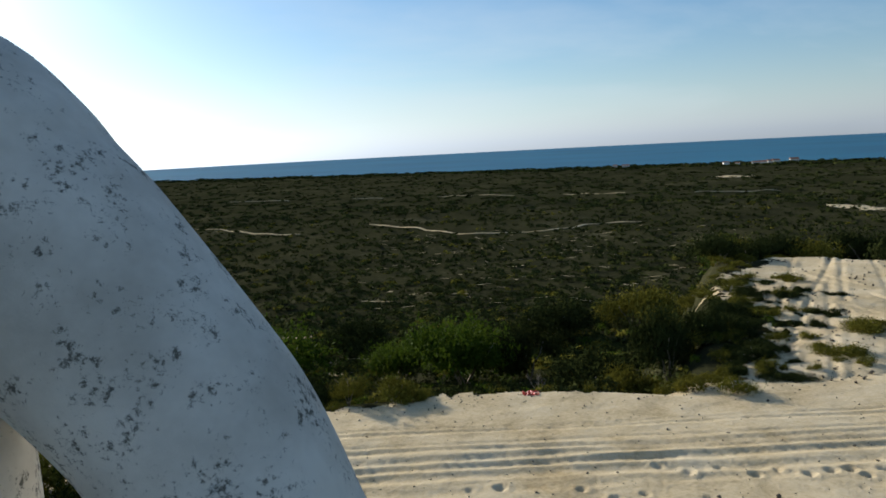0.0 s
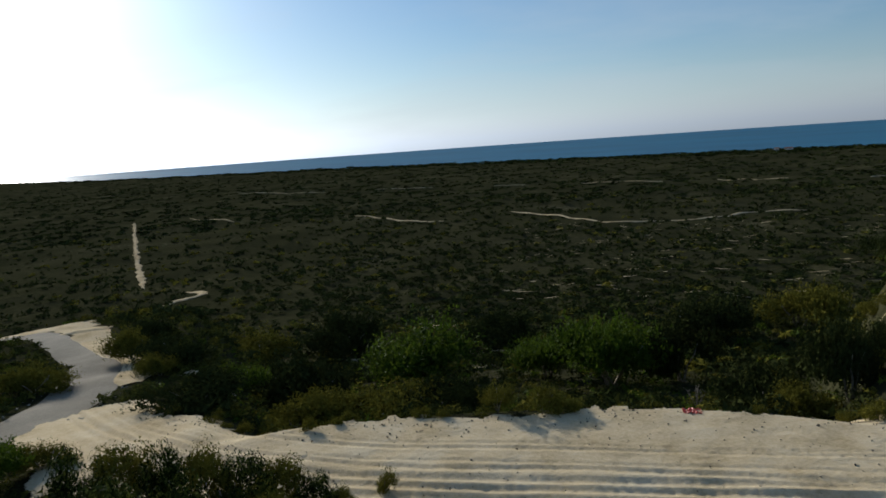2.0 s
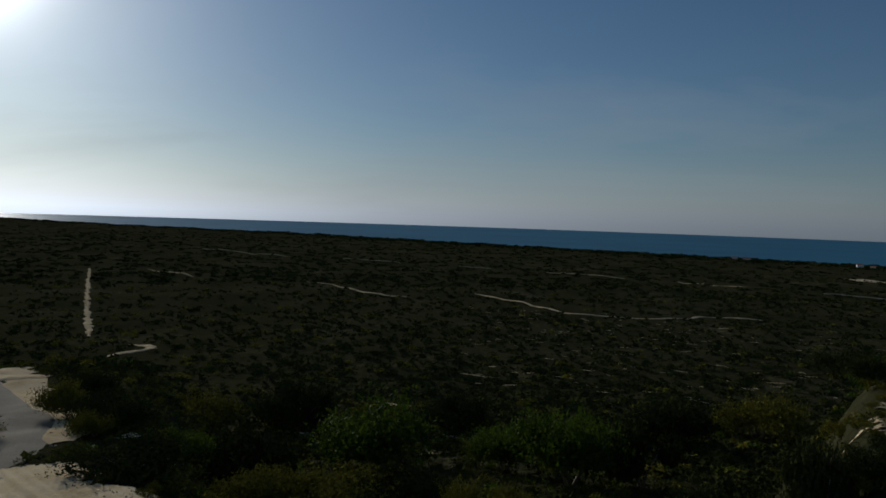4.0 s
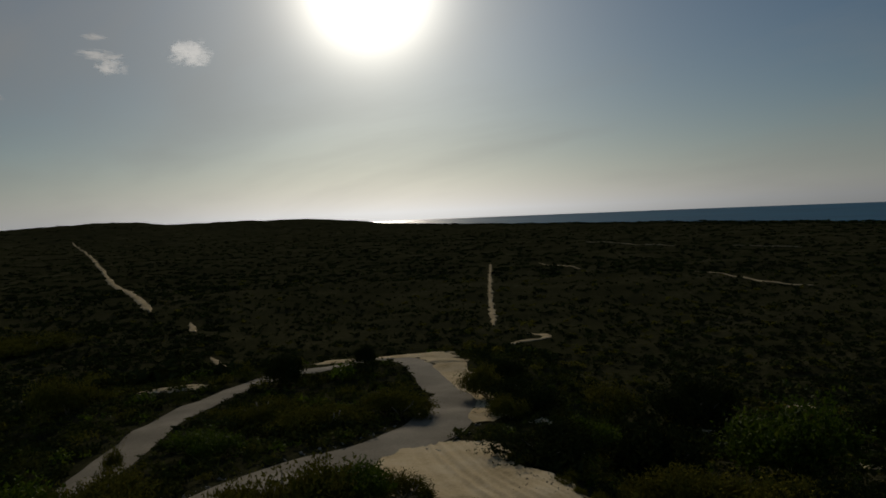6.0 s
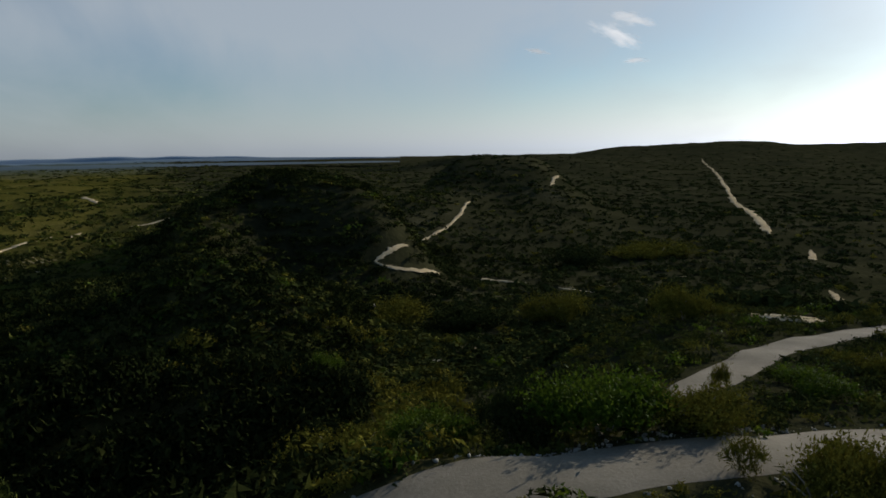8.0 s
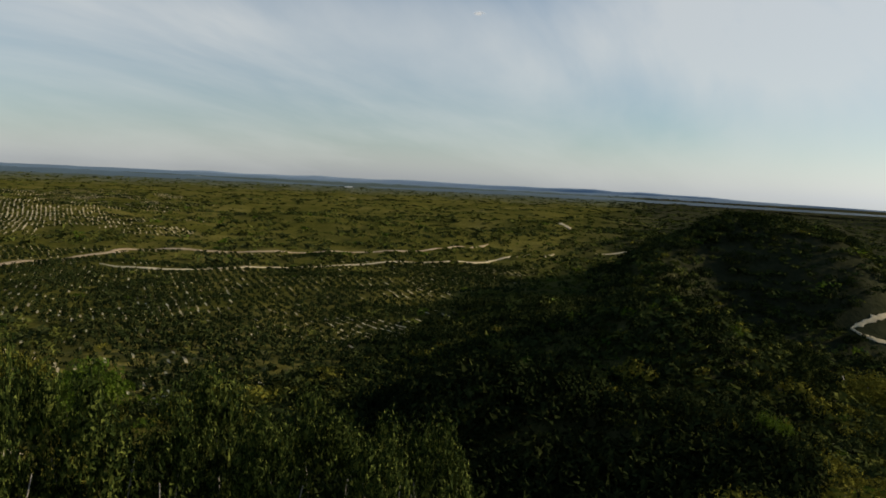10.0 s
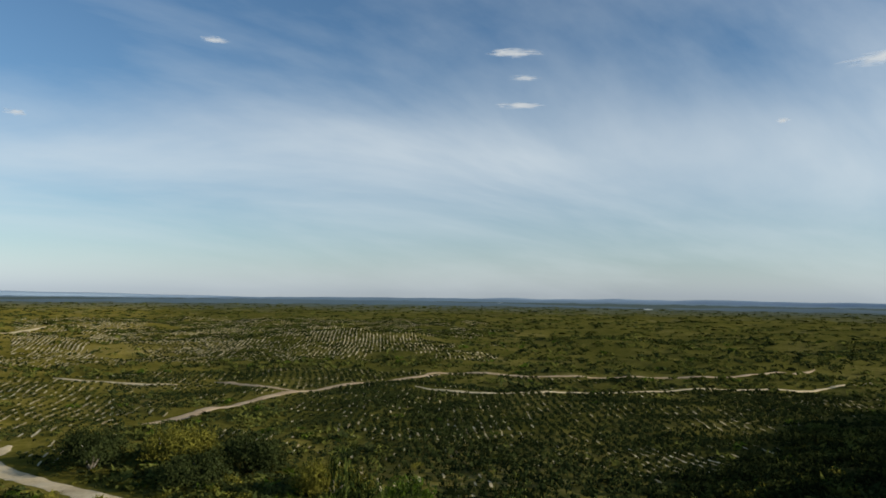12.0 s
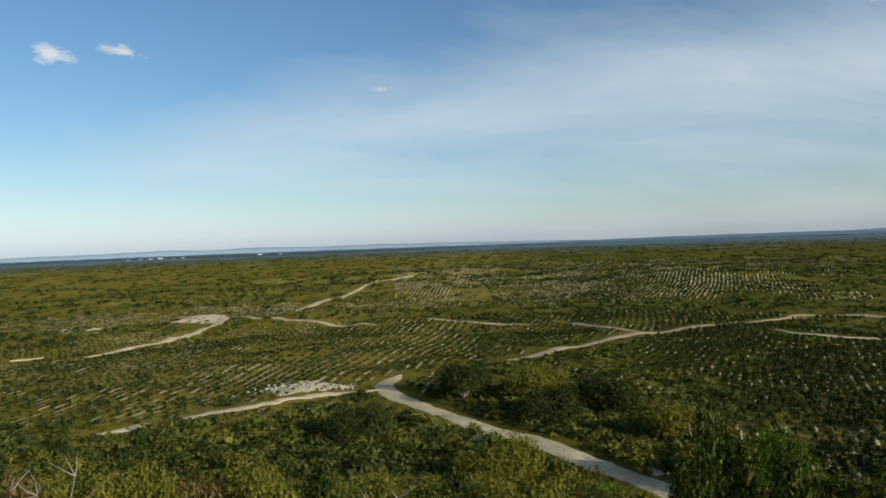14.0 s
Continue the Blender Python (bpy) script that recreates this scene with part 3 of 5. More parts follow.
track("road_7", "distant pale sandy track across the heath", 3.4, TRACK, ((-1524.9, 662.7), (-995.9, 450.3), (-576.4, 272.3), (-441.5, 213.1), (-353.7, 179.8), (-294.4, 155.8), (-252.6, 136.9)), lift=0.45, ragged=0.60, step=5.8)
track("road_8", "pale sandy track winding through dark scrub", 2.2, TRACK, ((-209.2, 126.7), (-184.5, 113.1)), lift=0.22, ragged=0.60, step=1.9)
track("road_9", "pale sandy track winding through dark scrub", 1.2, TRACK, ((-133.8, 85.5), (-115.0, 76.6)), lift=0.17, ragged=0.60, step=1.2)
track("road_10", "distant pale sandy track across the heath", 1.6, TRACK, ((-265.5, 377.3), (-189.4, 267.9), (-149.9, 212.0), (-124.9, 176.9), (-106.9, 151.7)), lift=0.25, ragged=0.95, step=2.4)
track("road_11", "pale sandy track winding through dark scrub", 1.8, TRACK, ((-82.2, 119.7), (-83.3, 129.6), (-81.1, 133.7), (-84.8, 140.4), (-91.6, 144.0)), lift=0.18, ragged=0.60, step=1.3)
track("road_12", "distant pale sandy track across the heath", 1.5, TRACK, ((-121.9, 345.9), (-94.2, 320.7), (-73.7, 302.4), (-59.3, 293.3)), lift=0.26, ragged=0.60, step=2.7)
track("road_13", "distant pale sandy track across the heath", 1.4, TRACK, ((-32.5, 316.5), (-16.3, 299.3), (-1.8, 278.2), (13.0, 263.6), (29.7, 263.8), (44.0, 262.7), (62.6, 282.0), (79.7, 277.7)), lift=0.24, ragged=0.60, step=2.4)
track("road_14", "distant pale sandy track across the heath", 1.1, TRACK, ((-1.1, 509.8), (49.6, 469.0)), lift=0.35, ragged=0.60, step=4.1)
track("road_15", "distant pale sandy track across the heath", 1.1, TRACK, ((-65.8, 526.4), (-42.0, 521.3)), lift=0.36, ragged=0.60, step=4.4)
track("road_16", "distant pale sandy track across the heath", 1.1, TRACK, ((83.1, 472.7), (116.1, 440.1)), lift=0.33, ragged=0.60, step=3.9)
track("road_17", "distant pale sandy track across the heath", 1.1, TRACK, ((151.0, 416.9), (199.9, 411.9)), lift=0.33, ragged=0.60, step=3.8)
track("road_18", "distant pale sandy track across the heath", 1.1, TRACK, ((-335.2, 643.3), (-218.2, 576.1)), lift=0.44, ragged=0.60, step=5.6)
track("road_19", "distant pale sandy track across the heath", 1.1, TRACK, ((-180.6, 573.3), (-116.6, 552.6)), lift=0.39, ragged=0.60, step=4.9)
track("road_20", "distant pale sandy track across the heath", 1.1, TRACK, ((-238.4, 393.5), (-182.1, 342.9)), lift=0.31, ragged=0.60, step=3.5)
track("road_2", "pale dirt road running downhill through scrub", 2.7, TRACK, ((-23.3, -42.0), (-22.6, -45.1), (-21.3, -50.0), (-18.9, -57.4), (-16.4, -63.5), (-13.4, -68.5), (-10.3, -76.6), (-6.7, -86.1), (-3.9, -92.8), (-3.1, -101.6), (-5.8, -108.1)), lift=0.08, ragged=0.12, step=0.7)
track("road_21", "pale sandy track winding through dark scrub", 2.0, TRACK, ((-3.0, -95.9), (4.6, -94.0), (12.2, -89.9), (19.6, -85.9), (26.2, -81.9), (29.0, -79.7)), lift=0.14, ragged=0.60, step=0.7)
track("road_3", "ochre dirt road between young plantations", 2.5, CLAY, ((-24.0, -120.3), (-33.3, -124.3), (-49.0, -139.1), (-61.7, -149.6), (-73.7, -152.4), (-90.9, -158.7), (-108.4, -162.9)), lift=0.15, ragged=0.20, step=1.3)
track("road_22", "pale sandy track winding through dark scrub", 1.7, TRACK, ((-17.3, -197.7), (-31.8, -177.3), (-40.6, -170.1)), lift=0.19, ragged=0.60, step=1.5)
track("road_23", "pale sandy track winding through dark scrub", 1.9, CLAY, ((-50.5, -174.7), (-56.6, -157.6), (-61.7, -149.6)), lift=0.19, ragged=0.60, step=1.4)
track("road_24", "pale sandy track winding through dark scrub", 1.9, TRACK, ((40.8, -233.7), (25.1, -209.4), (11.2, -197.0), (-2.8, -182.1)), lift=0.20, ragged=0.60, step=1.7)
track("road_25", "distant pale sandy track across the heath", 2.8, TRACK, ((24.0, -237.3), (16.6, -282.7), (3.9, -331.2), (-13.2, -369.2), (-28.8, -402.2)), lift=0.26, ragged=0.60, step=2.7)
track("road_26", "pale sandy track winding through dark scrub", 2.6, TRACK, ((57.6, -150.2), (54.8, -164.9), (49.1, -180.1), (45.8, -201.2), (45.8, -227.3), (52.8, -239.4), (63.9, -246.7)), lift=0.20, ragged=0.60, step=1.7)
track("road_27", "pale sandy track winding through dark scrub", 2, TRACK, ((72.6, -151.4), (67.4, -154.6)), lift=0.18, ragged=0.60, step=1.4)
track("road_28", "pale sandy track winding through dark scrub", 1.7, CLAY, ((-100.6, -161.1), (-112.9, -166.0), (-130.0, -149.0), (-158.6, -132.2), (-180.9, -118.8), (-230.2, -126.3)), lift=0.21, ragged=0.60, step=1.8)
track("road_29", "pale sandy track winding through dark scrub", 1.4, TRACK, ((-86.7, -139.6), (-95.7, -124.3), (-112.9, -118.8), (-134.2, -111.4), (-155.1, -101.4), (-177.0, -93.7), (-235.9, -102.1)), lift=0.19, ragged=0.60, step=1.6)
track("road_30", "distant pale sandy track across the heath", 3, TRACK, ((-246.1, -90.3), (-257.4, -81.1)), lift=0.23, ragged=0.60, step=2.2)
track("road_31", "distant pale sandy track across the heath", 3, TRACK, ((-440.4, -194.0), (-346.2, -142.8)), lift=0.31, ragged=0.60, step=3.6)
track("road_40", "loose pale sand along the outer edge of the asphalt", 2.6, SAND, ((-19.9, 26.3), (-22.2, 29.2), (-25.6, 32.9), (-30.0, 37.4), (-34.6, 41.6), (-39.2, 43.0), (-42.6, 40.4), (-43.0, 36.6)), lift=0.05, ragged=0.4, step=0.5)


# ---- plants ----
def leaf_cloud(n, leaf, seed, flat=0.75, lobes=5, long=1.9, core=0.35, aspect=1.0, inner=0.0, uneven=0.12, facing=0.75):
    """Loose leaves spread over several rounded lobes: unit width, standing on z = 0. Vertices and triangles."""
    rng = np.random.RandomState(seed)
    at = np.stack([rng.uniform(-0.55, 0.55, lobes), rng.uniform(-0.55, 0.55, lobes), rng.uniform(0.25, 0.6, lobes) * flat], -1)
    size = rng.uniform(0.32, 0.55, lobes)
    if lobes > 8:
        # many lobes: smaller ones, set over a dome
        size *= 0.52
        reach = np.sqrt(rng.uniform(0, 1, lobes))
        turn = rng.uniform(0, 6.283, lobes)
        at = np.stack([np.cos(turn) * reach * 0.72, np.sin(turn) * reach * 0.72, flat * (0.95 - 0.6 * reach ** 2) * rng.uniform(0.75, 1.0, lobes)], -1)
    pick = rng.randint(0, lobes, n)
    way = rng.normal(size=(n, 3))
    way[:, 2] = np.abs(way[:, 2]) * 0.9 - 0.25
    way /= np.linalg.norm(way, axis=1)[:, None]
    tall_lobe = flat / aspect if lobes > 8 else flat
    ripple = 1 + uneven * np.sin(way @ np.array([4.0, 7.0, 5.0]) + 2.4 * pick) + 0.6 * uneven * np.sin(way @ np.array([-11.0, 6.0, 9.0]) + pick)
    c = at[pick] + way * (size[pick] * ripple * rng.uniform(core, 1.08, n))[:, None] * [1, 1, tall_lobe]
    c[:, 2] = np.abs(c[:, 2]) * 0.98 + 0.02
    face = way + rng.normal(size=(n, 3)) * 0.4
    up = way * 0.5 + rng.normal(size=(n, 3)) * 0.55 + [0, 0, 0.5]
    # leaves lie along the outside of their clump rather than at random
    flush = np.cross(way, rng.normal(size=(n, 3)))
    up = up * (1 - facing) + flush / (np.linalg.norm(flush, axis=1)[:, None] + 1e-9) * facing
    up /= np.linalg.norm(up, axis=1)[:, None]
    side = np.cross(up, face)
    side /= np.linalg.norm(side, axis=1)[:, None] + 1e-9
    s = leaf * rng.uniform(0.6, 1.4, n)[:, None]
    bend = np.cross(side, up) * s * 0.25
    squash = np.array([1, 1, 1 / aspect])
    up, side, bend = up * squash, side * squash, bend * squash
    # broad leaves deep inside make the middle dense
    deep = rng.uniform(0, 1, n) < inner
    c[deep] = (at[pick] + way * (size[pick] * 0.55)[:, None] * [1, 1, tall_lobe])[deep]
    c[:, 2] = np.abs(c[:, 2])
    s[deep] *= 2.2
    v = np.stack([c + side * s * 0.5 - up * s * long * 0.3, c - side * s * 0.5 - up * s * long * 0.3 + bend, c + up * s * long * 0.7 + bend], 1).reshape(-1, 3)
    return v, np.arange(n * 3).reshape(-1, 3)


def tri_cloud(n, leaf, seed, flat=0.8):
    return leaf_cloud(n, leaf, seed, flat, lobes=3, core=0.6)


def strewn(name, templates, places, scales, material, label, category, seed=0, tall=None, sink=0.05):
    """Copies of the templates at places (x, y), joined into one sheet of growth that nobody could count."""
    rng = np.random.RandomState(seed)
    n = len(places)
    kind, turn = rng.randint(0, len(templates), n), rng.uniform(0, 6.283, n)
    z = ground(places[:, 0], places[:, 1]) - sink * scales
    tall = scales if tall is None else tall
    vs, fs, base = [], [], 0
    for k, (v, f) in enumerate(templates):
        i = np.where(kind == k)[0]
        if not len(i):
            continue
        ca, sa = np.cos(turn[i])[:, None], np.sin(turn[i])[:, None]
        x = (v[:, 0] * ca - v[:, 1] * sa) * scales[i][:, None] + places[i, 0][:, None]
        y = (v[:, 0] * sa + v[:, 1] * ca) * scales[i][:, None] + places[i, 1][:, None]
        h = v[:, 2][None] * tall[i][:, None] + z[i][:, None]
        vs.append(np.stack([x, y, h], -1).reshape(-1, 3))
        fs.append((f[None] + (np.arange(len(i)) * len(v))[:, None, None]).reshape(-1, 3) + base)
        base += len(v) * len(i)
    return tagged(new(name, mesh_of(name, np.concatenate(vs), np.concatenate(fs), material)), label, category, kind="stuff")


def off_ways(p, margin=0.4):
    """Which places lie clear of roads and bare sand."""
    ok = np.ones(len(p), bool)
    for line, width in WAYS:
        lo, hi = line.min(0) - width - 1, line.max(0) + width + 1
        near = np.where((p > lo).all(1) & (p < hi).all(1))[0]
        if len(near):
            d = np.sqrt(((p[near, None] - line[None]) ** 2).sum(-1).min(1))
            ok[near[d < width / 2 + margin]] = False
    ok &= ~on_pad(p[:, 0], p[:, 1] + 0.35) & ~on_pad(p[:, 0], p[:, 1] - 0.35) & ~on_mound(p[:, 0], p[:, 1])
    return ok & (0.5307 * p[:, 0] + 0.8478 * p[:, 1] < 930)


def spread(n, az0, az1, r0, r1, seed, power=0.5):
    """Places in a sector, thinning outwards when power is below 0.5."""
    rng = np.random.RandomState(seed)
    a = np.radians(rng.uniform(az0, az1, n))
    u = rng.uniform(0, 1, n)
    r = r0 * (r1 / r0) ** u if power == 0 else (r0 ** (1 / power) + u * (r1 ** (1 / power) - r0 ** (1 / power))) ** power
    return np.stack([-np.sin(a) * r, np.cos(a) * r], -1)


FINE = [leaf_cloud(118, 0.075, s, core=0.72, inner=0.08) for s in (1, 2, 3, 4)]
MID = [tri_cloud(20, 0.27, s) for s in (5, 6, 7)]
LOW = [leaf_cloud(34, 0.125, s, 0.6, 4, core=0.5, inner=0.08) for s in (17, 18, 19)]
DENSE = [leaf_cloud(125, 0.085, s, 0.8, 6, core=0.8, inner=0.1) for s in (21, 22, 23)]
FAR = [tri_cloud(9, 0.42, s) for s in (31, 32, 33)]
COARSE = [tri_cloud(8, 0.58, s, 0.6) for s in (8, 9, 10)]


def planted(p):
    """How far a place lies inside the sapling fields, 0 to 1."""
    r, az = np.hypot(p[:, 0], p[:, 1]), np.degrees(np.arctan2(-p[:, 0], p[:, 1])) % 360
    near = np.interp(az, (114, 118, 121, 124, 128, 132, 146, 153, 162, 168, 172, 190, 206), (150, 112, 95, 84, 74, 64, 56, 75, 92, 128, 96, 84, 92)) + 5 * wavy(p[:, 0], p[:, 1], 18, 95)
    gap = (r > 200) & (r < 232) | (az < 146 + 6 * wavy(p[:, 0], p[:, 1], 55, 88)) & (r > 195)
    inside = smooth(113, 117, az) * smooth(0, 4, r - near) * (1 - smooth(560, 680, r)) * (1 - smooth(0.45, 0.7, wavy(p[:, 0], p[:, 1], 70, 96))) * (1 - (az > 178) * smooth(270, 300, r))
    return inside * np.where(gap | (az > 214), 0, 1)


rng = np.random.RandomState(70)
for material, n, seed, word, az0, az1 in ((LEAF_DARK, 1700, 71, "dark", -42, 106), (LEAF_OLIVE, 700, 72, "olive", -42, 106), (LEAF_GREEN, 350, 73, "fresh green", -42, 106),
                                          (LEAF_DARK, 650, 75, "dark", 84, 212), (LEAF_OLIVE, 1500, 76, "olive", 84, 212), (LEAF_GREEN, 250, 77, "fresh green", 84, 212)):
    p = spread(n, az0, az1, 11 if az0 < 0 else 19, 80, seed, 0)
    p = p[off_ways(p, 0.6) & (rng.uniform(0, 1, len(p)) > 0.95 * planted(p))]
    tallness = 1.0 if az0 < 0 else 1.5
    s = rng.uniform(0.5, 1.2, len(p)) * (0.7 + 0.5 * wavy(p[:, 0], p[:, 1], 9, 74) ** 2) * tallness * (0.8 + 0.5 * smooth(20, 60, np.hypot(p[:, 0], p[:, 1])))
    strewn("scrub", FINE, p, s, material, f"dense low {word} heath scrub on the slope", "scrub", seed, s * rng.uniform(0.7, 1.3, len(p)))
# low growth that fills the ground between the shrubs
for material, n, seed, word, az0, az1, r0, r1 in ((LEAF_HEATH, 2600, 61, "olive", -20, 108, 18, 85), (LEAF_GREEN, 450, 62, "fresh green", -20, 100, 20, 70), (LEAF_DARK, 2600, 63, "dark", -20, 108, 18, 95), (LEAF_HEATH, 1500, 66, "olive", 26, 76, 24, 58), (LEAF_OLIVE, 1500, 64, "olive", 134, 212, 18, 95), (LEAF_DARK, 800, 65, "dark", 134, 212, 18, 95)):
    p = spread(n, az0, az1, r0, r1, seed, 0.6)
    p = p[off_ways(p, 0.35) & (rng.uniform(0, 1, len(p)) > 0.95 * planted(p))]
    s = rng.uniform(0.4, 1.0, len(p))
    strewn("undergrowth", LOW, p, s, material, f"low {word} ground cover between the shrubs", "scrub", seed, s * 0.8)
# a thicket clothes the flank of the ridge, its shade put into the leaves
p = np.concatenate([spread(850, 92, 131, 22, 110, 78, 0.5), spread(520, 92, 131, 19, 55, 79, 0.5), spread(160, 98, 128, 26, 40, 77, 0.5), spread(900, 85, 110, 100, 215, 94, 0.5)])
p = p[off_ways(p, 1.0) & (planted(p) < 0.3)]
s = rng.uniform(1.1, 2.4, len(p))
strewn("thicket", DENSE, p, s, LEAF_SHADED_THICKET, "dense thicket on the ridge flank, shade put into its leaf colour", "thicket", 80, s * rng.uniform(0.7, 1.2, len(p)))
for material, n, seed, word, az0, az1 in ((LEAF_DARK, 12000, 81, "dark", -42, 108), (LEAF_DARK, 5500, 88, "dark", 56, 108), (LEAF_DARK, 3500, 86, "dark", -42, 22), (LEAF_OLIVE, 1500, 82, "olive", -42, 108), (LEAF_DARK, 5500, 84, "dark", 86, 212), (LEAF_HEATH, 9000, 85, "olive", 86, 212), (LEAF_GREEN, 700, 83, "green", 90, 212)):
    p = spread(n, az0, az1, 55, 420, seed, 0)
    p = p[off_ways(p, 1.8) & (rng.uniform(0, 1, len(p)) > 0.95 * planted(p))]
    s = rng.uniform(0.35, 1.0, len(p)) ** 1.5 * 1.6 * (1 + np.hypot(p[:, 0], p[:, 1]) / 340) * (0.8 if az0 < 0 else 1.0)
    close = np.hypot(p[:, 0], p[:, 1]) < 170
    for which, shapes in ((close, MID), (~close, FAR)):
        strewn("scrub", shapes, p[which], s[which], material, f"patchy {word} heath scrub across the land", "scrub", seed, s[which] * 0.7)
for material, n, seed, word, az0, az1 in ((LEAF_DARK, 15000, 91, "dark", -42, 110), (LEAF_HEATH, 6500, 92, "olive", 90, 212), (LEAF_DARK, 1500, 93, "dark", 90, 212)):
    p = spread(n, az0, az1, 360, 2600 if az0 < 0 else 1400, seed, 0)
    p = p[off_ways(p, 2.0)]
    s = rng.uniform(1.5, 3.6, len(p)) * (0.6 + np.hypot(p[:, 0], p[:, 1]) / 1200)
    strewn("scrub", COARSE, p, s, material, f"distant {word} scrub and thicket on the plain", "scrub", seed, np.minimum(s * 0.5, 1.8))

# rows of planted saplings inland, with strips of bare sandy soil along the rows
rng = np.random.RandomState(95)
for heading, az0, az1, apart in ((150, 110, 171, 1.5), (163, 171, 208, 1.7)):
    ux, uy = -math.sin(radians(heading)), math.cos(radians(heading))
    i, j = np.meshgrid(np.arange(-330, 330), np.arange(0, 400), indexing="ij")
    bend = 5 * wavy(i * apart, j * 1.7, 160, 91)
    p = np.stack([(j * 1.7 * ux + (i * apart + bend) * uy).ravel(), (j * 1.7 * uy - (i * apart + bend) * ux).ravel()], -1)
    p += rng.normal(0, 0.1, p.shape) + np.array([ux, uy]) * rng.normal(0, 0.3, (len(p), 1))
    az = np.degrees(np.arctan2(-p[:, 0], p[:, 1])) % 360
    p = p[(az >= az0) & (az < az1)]
    p = p[rng.uniform(0, 1, len(p)) < planted(p)]
    p = p[off_ways(p, 1.6)]
    r = np.hypot(p[:, 0], p[:, 1])
    thin = rng.uniform(0, 1, len(p)) < np.where(r < 210, 0.9, 0.42)
    s = rng.uniform(0.50, 0.70, len(p)) * (0.9 + 0.25 * wavy(p[:, 0], p[:, 1], 30, 92)) * (np.interp(np.degrees(np.arctan2(-p[:, 0], p[:, 1])) % 360, (142, 156), (1.25, 1.05)) if heading == 150 else 0.8)
    close = thin & (r < 200)
    beyond = thin & (r >= 200)
    strewn("sapling_rows", [leaf_cloud(18, 0.40, k, 0.9, 3, 1.5, 0.5) for k in (12, 13, 14)], p[close], s[close], PINE, "young rounded pines planted in long straight rows", "saplings", 97, s[close] * 1.2)
    strewn("sapling_rows", [tri_cloud(7, 0.5, k) for k in (15, 16)], p[beyond], s[beyond] * 1.15, PINE, "distant young pines planted in straight rows", "saplings", 101, s[beyond])
    bare = 0.2 + 0.36 * wavy(p[:, 0], p[:, 1], 42, 98) + 0.25 * wavy(p[:, 0], p[:, 1], 11, 93) + 0.25 * (r > 225) + (0.08 if heading > 150 else 0.06) * (r < 225)
    q = p[rng.uniform(0, 1, len(p)) < bare] + np.array([uy, -ux]) * apart * 0.48
    quad = np.array([(-1, -0.11, 0.1), (0.2, -0.15, 0.12), (1, -0.06, 0.1), (0.9, 0.1, 0.1), (-0.1, 0.14, 0.12), (-0.8, 0.08, 0.1)])
    tilt = math.atan2(uy, ux)
    ca, sa = math.cos(tilt), math.sin(tilt)
    w = rng.uniform(0.6, 1.25, (len(q), 1)) * (1.0 if heading == 150 else 1.2) * (1 + 0.6 * smooth(200, 300, np.hypot(q[:, 0], q[:, 1])))[:, None]
    fx = (quad[:, 0] * ca - quad[:, 1] * sa) * w + q[:, :1]
    fy = (quad[:, 0] * sa + quad[:, 1] * ca) * w + q[:, 1:]
    fz = ground(fx, fy) + 0.2
    tri = np.array([(0, 1, 5), (1, 4, 5), (1, 2, 4), (2, 3, 4)])
    tagged(new("furrows", mesh_of("furrows", np.stack([fx, fy, fz], -1).reshape(-1, 3), (tri[None] + (np.arange(len(q)) * 6)[:, None, None]).reshape(-1, 3), SOIL)), "bare pale soil furrows between the sapling rows", "soil", kind="stuff")

# the wooded strip along the shore
rng = np.random.RandomState(99)
u = rng.uniform(-1100, 3600, 5200)
c = rng.uniform(800, 905, 5200)
p = np.stack([0.5307 * c - 0.8478 * u, 0.8478 * c + 0.5307 * u], -1)
s = rng.uniform(3, 7, len(p))
strewn("shore_wood", COARSE, p, s, LEAF_DARK, "dark strip of wind-bent trees along the shore", "woods", 100, s * 0.45)

# bare scars of sand in the heath
rng = np.random.RandomState(110)
q = np.concatenate([spread(260, -24, 7, 105, 270, 111), spread(60, 60, 92, 60, 200, 112), spread(160, 150, 210, 110, 420, 113)])
a = np.arctan2(-q[:, 0], q[:, 1])
long, deep = rng.uniform(0.3, 1.6, len(q)), rng.uniform(0.12, 0.35, len(q))
k = np.arange(9) / 9 * 6.28319
ex = np.cos(k)[None] * (1 + 0.3 * rng.normal(size=(len(q), 9))) * long[:, None]
ey = np.sin(k)[None] * (1 + 0.3 * rng.normal(size=(len(q), 9))) * deep[:, None]
fx = np.concatenate([0 * ex[:, :1], ex], 1) * np.cos(a)[:, None] - np.concatenate([0 * ey[:, :1], ey], 1) * np.sin(a)[:, None] + q[:, :1]
fy = np.concatenate([0 * ex[:, :1], ex], 1) * np.sin(a)[:, None] + np.concatenate([0 * ey[:, :1], ey], 1) * np.cos(a)[:, None] + q[:, 1:]
fz = ground(fx, fy) + 0.3
tri = np.array([(0, 1 + i, 1 + (i + 1) % 9) for i in range(9)])
tagged(new("sand_scars", mesh_of("sand_scars", np.stack([fx, fy, fz], -1).reshape(-1, 3), (tri[None] + (np.arange(len(q)) * 10)[:, None, None]).reshape(-1, 3), TRACK)), "small bare scars of pale sand in the heath", "sand", kind="stuff")


